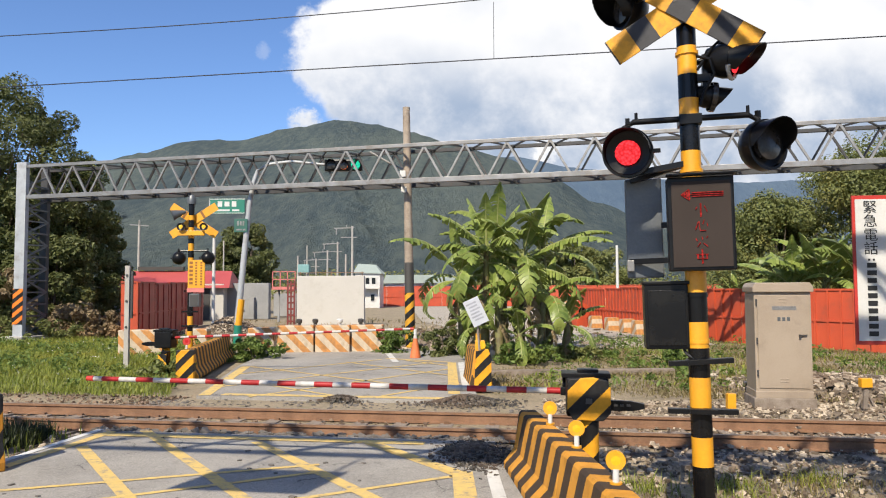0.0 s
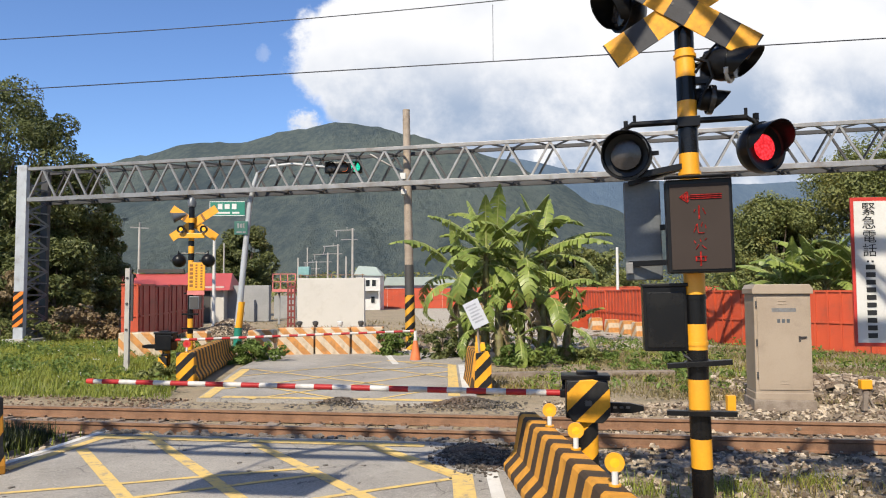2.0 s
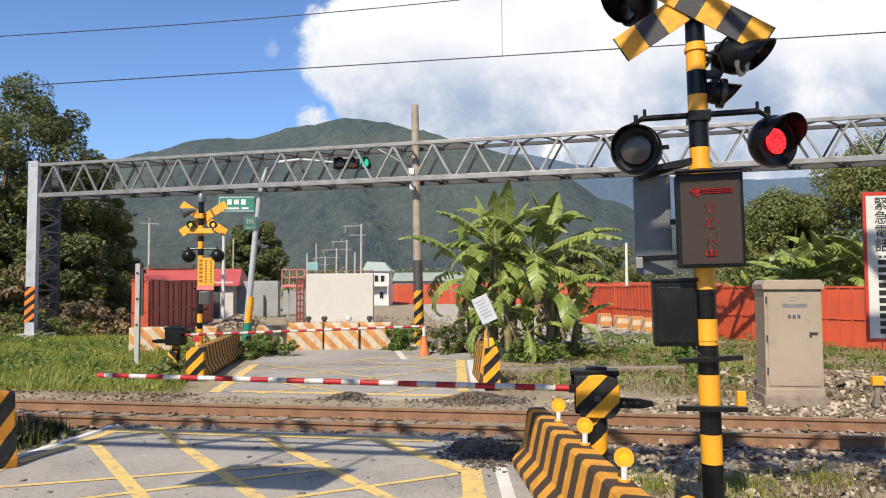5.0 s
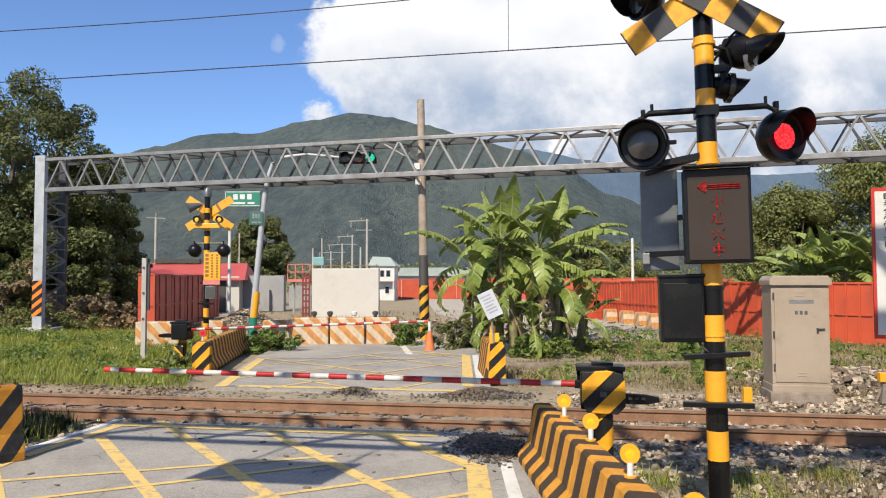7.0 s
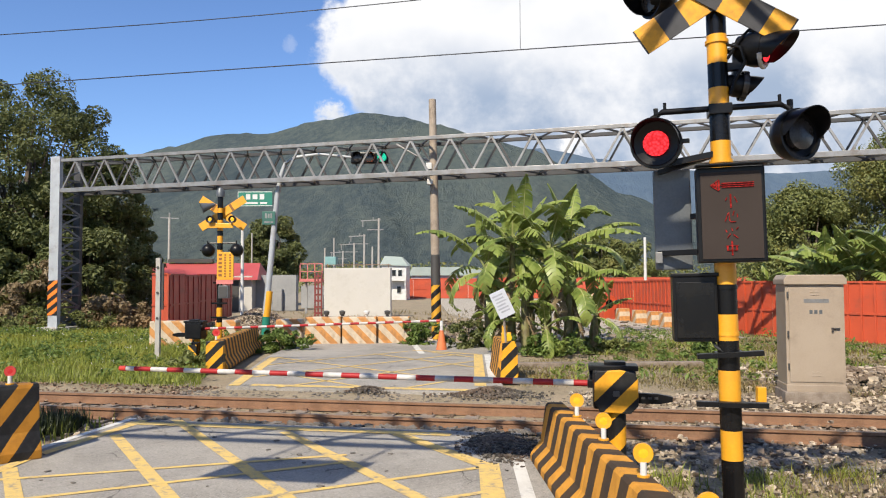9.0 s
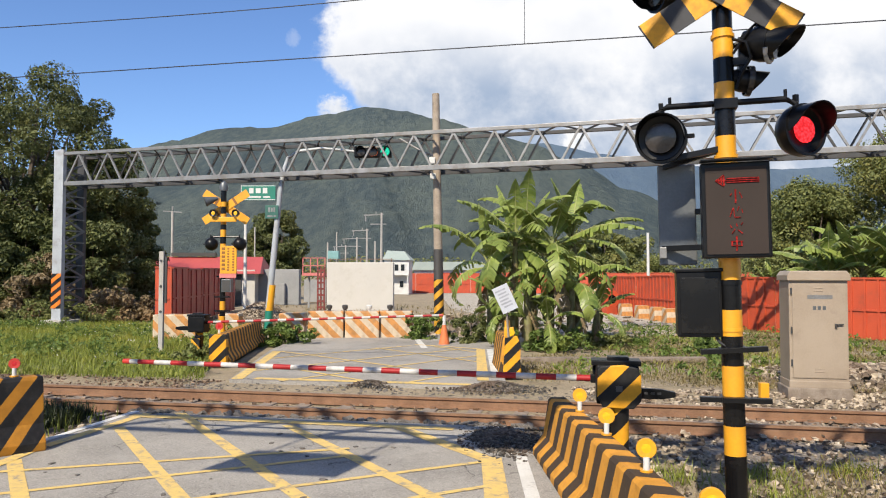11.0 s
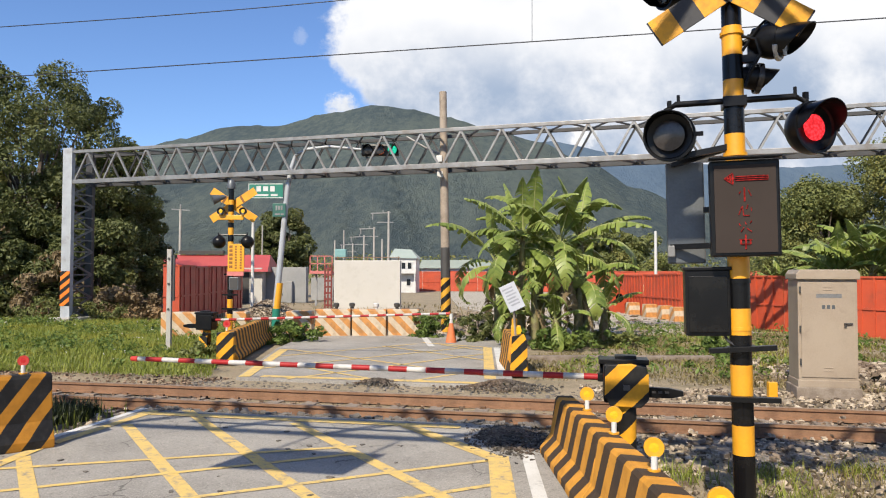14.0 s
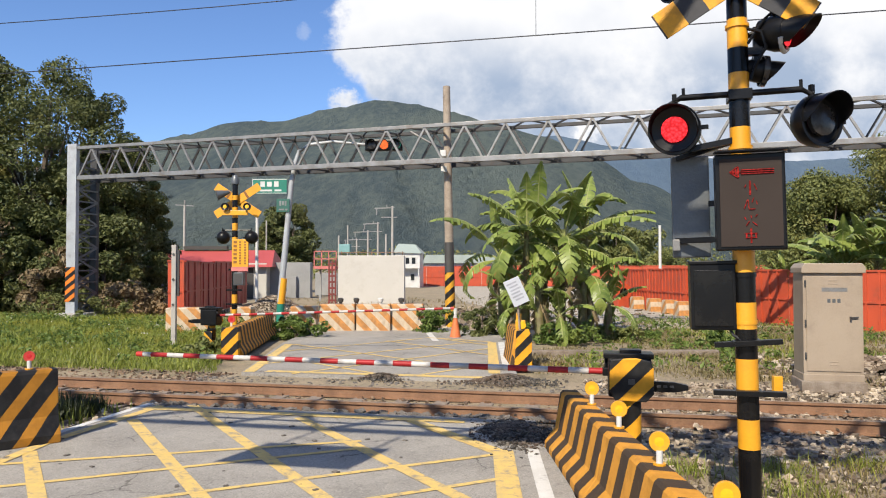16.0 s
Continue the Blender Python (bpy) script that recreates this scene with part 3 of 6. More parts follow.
def build_ground():
    ground_sheet()
    e1 = lambda x: on_track(x, -1.02).xy
    e2 = lambda x: on_track(x, 1.95).xy
    near = [(-4.62, -14), (0.75, -14), (0.72, 6.5), (0.62, e1(0.8).y), (-4.35, e1(-4.2).y), (-4.45, 8.6), (-4.72, 7.2)]
    patch("road", near, 0.0, MT["asphalt"], "worn grey asphalt road up to the railway track", "road")
    far = [(-4.12, e2(-4.3).y), (0.60, e2(0.5).y), (0.62, 20.5), (-0.9, 21.6), (-4.9, 21.6), (-4.75, 17.2)]
    patch("road", far, 0.0, MT["asphalt"], "worn grey asphalt road beyond the railway track", "road")
    # painted box junction
    mb = Mb()
    z = 0.005
    for x, y, l in ((-4.41, 6.93, 9), (-4.13, 8.45, 10), (-3.77, 9.36, 10), (-2.18, 8.65, 8.5), (-0.84, 8.55, 2.0), (-0.6, 4.2, 2)):
        strip(mb, (x, y), (x + 0.565 * l * min(1, (0.2 - x) / (0.565 * l)), y - 0.825 * l * min(1, (0.2 - x) / (0.565 * l))), 0.13, z)
    for a, b in (((-4.43, 6.46), (-1.25, 7.52)), ((-4.25, 5.66), (-1.2, 7.22)), ((-2.9, 5.42), (0.18, 7.07)), ((-3.4, 4.2), (0.15, 6.24)), ((-3.3, 2.4), (0.15, 4.6))):
        strip(mb, a, b, 0.07, z + 0.001)
    strip(mb, (0.27, -12), (0.20, 7.2), 0.2, z + 0.002)
    strip(mb, (0.2, 7.1), (-0.8, 8.55), 0.12, z + 0.0045)
    strip(mb, on_track(-4.15, -1.28).xy, on_track(0.0, -1.28).xy, 0.16, z + 0.003)
    strip(mb, (-4.46, 7.3), (-4.16, 9.3), 0.13, z + 0.002)
    strip(mb, (-4.42, -10), (-4.46, 7.3), 0.13, z + 0.002)
    structure(part("road_marking", mb, MT["yline"]), "worn yellow box junction lines painted on asphalt", "marking")
    mb = Mb()
    strip(mb, (0.55, -12), (0.49, 7.25), 0.12, z)
    strip(mb, (-4.68, 7.2), (-4.36, 9.55), 0.1, z)
    strip(mb, (0.45, 12.9), (0.48, 17.6), 0.14, z)
    strip(mb, (-1.52, 20.6), (-1.1, 17.8), 0.16, z)
    structure(part("road_marking", mb, MT["wline"]), "worn white edge lines painted on asphalt", "marking")
    mb = Mb()
    strip(mb, on_track(-4.1, 2.14).xy, on_track(0.15, 2.14).xy, 0.2, z)
    strip(mb, (-4.0, 12.4), (-4.5, 16.9), 0.2, z + 0.001)
    strip(mb, (0.22, 12.4), (0.26, 17.6), 0.2, z + 0.001)
    strip(mb, (-1.4, 18.7), (0.25, 17.65), 0.12, z + 0.001)
    for a, b in (((-4.2, 14.6), (-1.6, 12.1)), ((-4.4, 16.9), (0.14, 12.8)), ((-2.3, 17.8), (0.2, 15.0)), ((-0.9, 18.2), (0.2, 16.9)), ((-3.2, 12.2), (0.18, 16.2)),
                 ((-4.1, 13.4), (-0.2, 17.6)), ((-1.0, 12.2), (0.18, 13.6)), ((-4.3, 15.4), (-1.5, 18.4))):
        strip(mb, a, b, 0.08, z + 0.002)
    structure(part("road_marking", mb, MT["yline"]), "worn yellow box junction lines beyond the track", "marking")
    # kerb stone strip east of the far road
    mb = Mb().box((2.9, 15.9, -0.05), (4.4, 0.2, 0.14), pose(0, 0, 0, 0, 0, 3).to_3x3())
    structure(part("kerb", mb, MT["sleeper"], bevel=0.02), "low weathered kerb in the weeds", "kerb")
    patch("gravel_yard", [(3.4, 22.0), (9.0, 23.2), (7.4, 29.0), (6.4, 37.0), (12.0, 69.0), (-3.0, 73.0), (-1.0, 40.0), (2.2, 27.0)], -0.045, MT["gravel"], "pale grey gravel yard behind the banana plants")
    # grass field west of the road
    field = [(-60, 13.6), tuple(on_track(-6.0, 2.7).xy), (-5.3, 14.2), (-6.0, 19.6), (-6.6, 24.5), (-60, 29)]
    patch("grass_field", [(-60, 21.6)] + field[1:], -0.03, MT["lawn"], "grassy verge beside the track", "grass")


def rail_profile():
    h = [(0.0325, 0.0), (0.0325, -0.03), (0.009, -0.045), (0.009, -0.125), (0.06, -0.14), (0.06, -0.153)]
    return h + [(-x, z) for x, z in reversed(h)]


def build_track():
    m = TRACK.copy()
    bed = structure(part("track_bed", Mb().slab([(-90, -2.3), (90, -2.3), (90, 2.55), (-90, 2.55)], -0.32, -0.125), MT["ballast"], m=m), "brown stone ballast bed", "ballast")
    tr = thing("railway_track", m, "rusty single railway track on ballast", "railway track")
    tagged(tr, kind="structure")
    turn = pose(0, 0, 0, 0, 0, 90)
    for y in (-0.566, 0.566):
        r = part("rail", Mb().prism(rail_profile(), -90, 90), MT["rail"], tr, "rusty brown steel rail", m=pose(0, y, 0.05) @ turn)
        part("rail_head", Mb().box((0, 0, 0), (180, 0.05, 0.004)), MT["railtop"], tr, "worn rail head", m=pose(0, y, 0.053))
    rnd = random.Random(4)
    sl = Mb().box((0, 0, 0), (0.2, 2.1, 0.14))
    first = part("sleeper", sl, MT["sleeper"], tr, bevel=0.015, m=pose(0, 0, -0.165))
    clip = Mb().box((0, 0.1, 0), (0.07, 0.05, 0.03)).box((0, -0.1, 0), (0.07, 0.05, 0.03))
    cl = part("rail_clip", clip, MT["rail"], tr, m=pose(0, 0.566, -0.08))
    for i in range(-36, 42):
        x = i * 0.62
        if i:
            o = new("sleeper", first.data)
            o.parent = tr
            o.matrix_basis = pose(x + rnd.uniform(-0.03, 0.03), rnd.uniform(-0.03, 0.03), -0.165, 0, 0, rnd.uniform(-1.5, 1.5))
        for y in (0.566, -0.566):
            o = new("rail_clip", cl.data)
            o.parent = tr
            o.matrix_basis = pose(x + 0.01, y, -0.083)
    # broken asphalt heaps along the track beside the far road
    mb = Mb()
    for i in range(300):
        x, y = rnd.uniform(-5.2, 2.2), rnd.gauss(1.55, 0.2)
        s = rnd.uniform(0.010, 0.03)
        if s > 0.045 and abs(x + 0.2) > 1.2:
            s *= 0.5
        mb.box((x, y, -0.06 + s * 0.3), (s * 2.2, s * 1.6, s * 0.7), Euler((rnd.uniform(-.5, .5), rnd.uniform(-.5, .5), rnd.uniform(0, 6))).to_matrix())
    for i in range(260):
        x, y = rnd.uniform(-4.4, 1.2), rnd.gauss(-0.93, 0.06)
        s = rnd.uniform(0.015, 0.05)
        mb.box((x, y, -0.02 + s * 0.2), (s * 2.4, s * 1.6, s * 0.7), Euler((rnd.uniform(-.5, .5), rnd.uniform(-.5, .5), rnd.uniform(0, 6))).to_matrix())
    for i in range(26):
        x, y, s = rnd.uniform(-4.2, 0.4), rnd.uniform(-5.0, -1.3), rnd.uniform(0.008, 0.028)
        mb.box((x, y, s * 0.25), (s * 2.4, s * 1.5, s * 0.6), Euler((0, 0, rnd.uniform(0, 6))).to_matrix())
    ob = part("asphalt_rubble", mb, MT["rubble"], m=m)
    tagged(ob, "broken grey asphalt crumbs beside the rails", "rubble", "", "stuff")
    # crumbling fill between the far rail and the road
    structure(part("asphalt_fill", Mb().slab([(-4.9, 0.85), (1.6, 0.85), (1.3, 2.3), (-4.6, 2.3)], -0.2, -0.055), MT["soil"], m=m), "crumbling asphalt shoulder beside the rails", "road")


def scatter_stones(name, count, place, size, label, seed, material="stone"):
    """Many small broken stones in one mesh."""
    r = np.random.RandomState(seed)
    base = np.array([(x, y, z) for x in (-0.7, 0.7) for y in (-0.7, 0.7) for z in (-0.7, 0.7)], float)
    tri = np.array([(0, 1, 3), (0, 3, 2), (4, 6, 7), (4, 7, 5), (0, 4, 5), (0, 5, 1), (2, 3, 7), (2, 7, 6), (0, 2, 6), (0, 6, 4), (1, 5, 7), (1, 7, 3)])
    pts = place(r, count)
    s = size[0] + (size[1] - size[0]) * r.rand(count) ** 2.2
    v = base[None] * (0.65 + 0.6 * r.rand(count, 8, 1)) + 0.22 * r.randn(count, 8, 3)
    v *= np.stack([s * 0.95, s * 0.78, s * 0.6], 1)[:, None]
    a = r.rand(count) * 6.28
    c, sn = np.cos(a)[:, None], np.sin(a)[:, None]
    x, y = v[..., 0] * c - v[..., 1] * sn, v[..., 0] * sn + v[..., 1] * c
    v = np.stack([x, y, v[..., 2]], -1) + pts[:, None]
    f = (tri[None] + (np.arange(count) * 8)[:, None, None]).reshape(-1, 3)
    ob = raw(name, v.reshape(-1, 3).tolist(), f.tolist(), MT[material])
    return tagged(ob, label, "ballast", "", "stuff")


def build_stones():
    def along(x0, x1, y0, y1, z, skip=None):
        def place(r, n):
            x = x0 + (x1 - x0) * r.rand(n)
            y = y0 + (y1 - y0) * r.rand(n)
            if skip:
                y = np.where((x > skip[0]) & (x < skip[1]), -0.45 + 0.9 * r.rand(n), y)
            p = np.array([tuple(on_track(a, b)) for a, b in zip(x, y)])
            p[:, 2] = z + 0.02 * r.randn(n)
            return p
        return place
    scatter_stones("ballast_stones", 9000, along(0.95, 12, -3.8, 0.5, -0.10), (0.012, 0.052), "grey brown ballast stones beside the track", 1)
    scatter_stones("ballast_stones", 5000, along(-14, 14, -0.5, 0.5, -0.13), (0.015, 0.045), "brown ballast stones between the rails", 2, "ruststone")
    scatter_stones("ballast_stones", 6500, along(1.3, 13, 0.65, 2.9, -0.10), (0.015, 0.06), "pale ballast stones beyond the track", 3)
    scatter_stones("ballast_stones", 9000, along(-16, -3.9, 0.65, 2.5, -0.12), (0.010, 0.042), "brown ballast stones along the verge", 4, "ruststone")
    scatter_stones("ballast_stones", 900, along(-14, -4.4, -2.4, -0.6, -0.11), (0.02, 0.07), "brown ballast stones by the road", 5)
    def site_floor(r, n):
        q = np.stack([-2.0 + 9 * r.rand(n), 22.5 + 13 * r.rand(n) ** 1.3, np.full(n, -0.09)], 1)
        return q
    scatter_stones("site_rubble", 900, site_floor, (0.03, 0.2), "grey rubble and broken stone on the site", 7)

    def mound(r, n):
        x, y = -8.6 + 0.9 * r.randn(n), 30.0 + 0.9 * r.randn(n)
        z = 0.75 * np.exp(-((x + 8.6) ** 2 + (y - 30.0) ** 2) / 1.1) - 0.1
        return np.stack([x, y, z], 1)
    scatter_stones("gravel_mound", 5000, mound, (0.02, 0.07), "grey gravel mound beside the hoarding", 8)

    # crumbled asphalt heaps at the road edges: place, spread and height
    for i, (cx, cy, sx, sy, hz, n) in enumerate(((0.36, 7.95, 0.17, 0.30, 0.09, 2600), (0.42, 11.7, 0.34, 0.18, 0.12, 1800), (-1.64, 12.02, 0.2, 0.12, 0.08, 700))):
        def crumbs(r, n):
            a, b = r.randn(n), r.randn(n)
            return np.stack([cx + sx * a, cy + sy * b, hz * np.exp(-(a * a + b * b) / 1.6) + 0.002 - (0.03 if i else 0)], 1)
        scatter_stones("asphalt_heap", n, crumbs, (0.006, 0.032), "low heap of dark crumbled asphalt at the road edge", 9 + i, "darkstone")

    def heap(r, n):
        x, y = 7.4 + 1.2 * r.randn(n), 13.6 + 0.9 * r.randn(n)
        z = 0.22 * np.exp(-((x - 7.4) ** 2 / 2.2 + (y - 13.6) ** 2 / 1.2)) - 0.1 + 0.02 * r.randn(n)
        return np.stack([x, y, z], 1)
    scatter_stones("stone_heap", 2600, heap, (0.03, 0.09), "low heap of pale broken stones", 6)


def interp(x, pts):
    for (a, b), (c, d) in zip(pts, pts[1:]):
        if x <= c:
            t = (x - a) / (c - a)
            t = t * t * (3 - 2 * t)
            return b + (d - b) * t
    return pts[-1][1]


def build_hill(name, dist, depth, ridge, material, label, rough, foot=-1.0):
    """A forested slope: rises from a foot line to a ridge with gullies."""
    nx, ny = 220, 46
    u0, u1 = ridge[0][0], ridge[-1][0]
    vs, fs = [], []
    for j in range(ny):
        t = j / (ny - 1)
        for i in range(nx):
            u = u0 + (u1 - u0) * i / (nx - 1)
            d = dist + depth * t
            top = interp(u, ridge) * (dist + depth)
            q = Vector((u * 9.0, t * 1.2, dist * 0.001))
            gully = noise.fractal(q * 1.6, 1.0, 2.1, 5)
            ridgey = noise.fractal(Vector((u * 90, t * 30, 3.0)), 0.9, 2.0, 4)
            z = top * (t ** 1.25) + foot + rough * top * math.sin(math.pi * t) * gully + 0.010 * top * ridgey * t
            vs.append((u * d, d + 120 * gully * math.sin(math.pi * t), max(z, -3)))
    for j in range(ny - 1):
        for i in range(nx - 1):
            fs.append((j * nx + i, j * nx + i + 1, (j + 1) * nx + i + 1, (j + 1) * nx + i))
    return tagged(raw(name, vs, fs, material, smooth=True), label, "mountain", "", "structure")


def build_hills():
    main = [(-1.1, 0.10), (-0.75, 0.13), (-0.50, 0.17), (-0.41, 0.190), (-0.35, 0.206), (-0.31, 0.2085), (-0.285, 0.2065), (-0.20, 0.225),
            (-0.14, 0.2355), (-0.095, 0.2295), (-0.04, 0.217), (0.02, 0.201), (0.08, 0.184), (0.15, 0.155), (0.22, 0.118), (0.30, 0.085), (0.45, 0.05), (0.8, 0.03), (1.1, 0.03)]
    build_hill("mountain", 700, 1300, main, MT["hill"], "forested mountain behind the plain, its green tinted blue-grey for haze", 0.13)
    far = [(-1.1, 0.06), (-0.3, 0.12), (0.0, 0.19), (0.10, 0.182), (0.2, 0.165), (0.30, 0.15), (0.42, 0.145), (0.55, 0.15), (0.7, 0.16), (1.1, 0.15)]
    build_hill("far_mountain", 2600, 1200, far, MT["farhill"], "distant mountain under clouds, coloured blue for haze", 0.05)


build_ground()
build_track()
build_stones()
build_hills()
# ---- shapes used by several things ----
def lathe(profile, n=20, axis="y"):
    """Turn (along, radius) pairs about an axis."""
    mb = Mb()
    vs, fs = [], []
    for a, r in profile:
        for k in range(n):
            t = 2 * math.pi * k / n
            c, s = r * math.cos(t), r * math.sin(t)
            vs.append((c, a, s) if axis == "y" else (c, s, a))
    for i in range(len(profile) - 1):
        for k in range(n):
            fs.append((i * n + k, i * n + (k + 1) % n, (i + 1) * n + (k + 1) % n, (i + 1) * n + k))
    fs.append(tuple(range(n)))
    fs.append(tuple(range((len(profile) - 1) * n, len(profile) * n)))
    return mb.add(vs, fs)


def visor(r, length, n=22, low=-0.25, scoop=False):
    """A hood above a lens: long at the top, short at the sides; a scoop tapers all the way round."""
    mb = Mb()
    vs, fs = [], []
    for k in range(n + 1):
        t = math.pi * (low + (1 - 2 * low) * k / n)
        up = max(0.0, math.sin(t))
        l = 0.02 + length * (0.5 + 0.5 * math.sin(t)) ** 0.75 if scoop else 0.03 + length * up ** 0.4
        for rr in (r, r - 0.006):
            vs += [(rr * math.cos(t), 0.0, rr * math.sin(t)), (rr * math.cos(t) * 0.98, -l, rr * math.sin(t) * 0.98)]
    for k in range(n):
        a, b = 4 * k, 4 * (k + 1)
        fs += [(a, a + 1, b + 1, b), (a + 2, b + 2, b + 3, a + 3), (a + 1, a + 3, b + 3, b + 1), (a, b, b + 2, a + 2)]
    fs += [(0, 2, 3, 1), (4 * n, 4 * n + 1, 4 * n + 3, 4 * n + 2)]
    return mb.add(vs, fs)


LENSES = {}


def signal_lamp(parent, m, key="", r=0.175, scoop=0.0):
    """A round flashing lamp that looks along its own -y, with a hood. The dark cover slides before or behind the lit lens."""
    h = part("lamp_housing", lathe([(0.16, 0.03), (0.14, 0.09), (0.09, r * 0.86), (0.03, r), (-0.03, r), (-0.03, r * 0.9), (-0.012, r * 0.86), (0.02, 0.02)], 28), MT["blackmetal"], parent, "round black lamp housing", smooth=True, m=m)
    part("hood", visor(r * 0.93, scoop or 0.13, low=-0.25 if scoop else -0.04, scoop=scoop > 0), MT["blackmetal"], h, "black sheet hood", smooth=True, m=pose(0, -0.02, 0))
    cover = part("lens_cover", lathe([(0.004, 0.01), (0.004, 0.098), (0.034, 0.099), (0.034, 0.104), (-0.002, 0.104), (-0.012, 0.06), (-0.014, 0.01)], 24), MT["darklens"], h, "dark smoked lens", smooth=True)
    if scoop and key:
        # white arc stands in for sky reflected along the lower rim
        arc = [(r * math.cos(q), -0.035, r * math.sin(q)) for q in (3.6, 3.9, 4.2, 4.5, 4.8, 5.1, 5.4, 5.7)]
        part("rim", Mb().tube(arc, 0.016, 8), MT["white"], h, "lower lens rim, white for the sky it reflects", smooth=True)
    if key:
        part("lens", lathe([(0.004, 0.01), (0.004, 0.086), (-0.004, 0.088), (-0.016, 0.05), (-0.019, 0.01)], 24), MT["lamp_red"], h, "red signal lens", smooth=True, m=pose(0, -0.05 if scoop else -0.012, 0))
        LENSES[key] = cover
    cover.matrix_basis = pose(0, -0.035, 0)
    part("hinge", Mb().box((r + 0.02, 0.0, 0), (0.05, 0.03, 0.03)), MT["blackmetal"], h, bevel=0.004)
    part("hanger", Mb().box((0, 0.05, r + 0.03), (0.03, 0.03, 0.09)), MT["blackmetal"], h, bevel=0.004)
    return h


def crossbuck(parent, z, size):
    """Two crossed warning boards."""
    for s, turn in ((1, 34), (-1, 31)):
        b = part("crossbuck_board", Mb().box((0, 0, 0), (size * 2, 0.012, size * 0.342)), MT["buck"], parent, "yellow and charcoal crossing board", bevel=0.004, m=pose(-0.023, -0.09 - 0.014 * (s > 0), z, 0, s * turn, 0))
        for x in (-0.07, 0.07):
            part("bolt", Mb().cyl((x, -0.010, 0), (x, 0, 0), 0.011, n=8), MT["darkgrey"], b)
    part("back_clamp", Mb().box((0, 0, 0), (0.17, 0.1, 0.05)).box((0, 0, -0.07), (0.17, 0.1, 0.03)), MT["black"], parent, bevel=0.004, m=pose(0, -0.045, z + 0.02))


MT["buck"] = stripes("crossing_board_bands", (1, 0, 0), 0.32, (0.055, 0.055, 0.062), (0.90, 0.43, 0.03), 0.5, shift=0.25, dirt_amount=0.06)


def bands(parent, levels, r, first="yellow"):
    """Painted lengths of a pole, top to bottom."""
    tone = first
    for a, b in zip(levels, levels[1:]):
        part("pole_band", Mb().cyl((0, 0, b), (0, 0, a), r, n=24), MT[tone], parent, f"{tone} painted length of the pole", smooth=True)
        tone = "black" if tone == "yellow" else "yellow"


def strokes(parent, glyph, cell, x, z, y, material, name="lit_stroke"):
    """Short lit bars of one sign character."""
    mb = Mb()
    for a, b, c, d in glyph:
        mb.bar((x + a * cell, y, z + b * cell), (x + c * cell, y, z + d * cell), cell * 0.1, 0.004)
    return part(name, mb, material, parent)


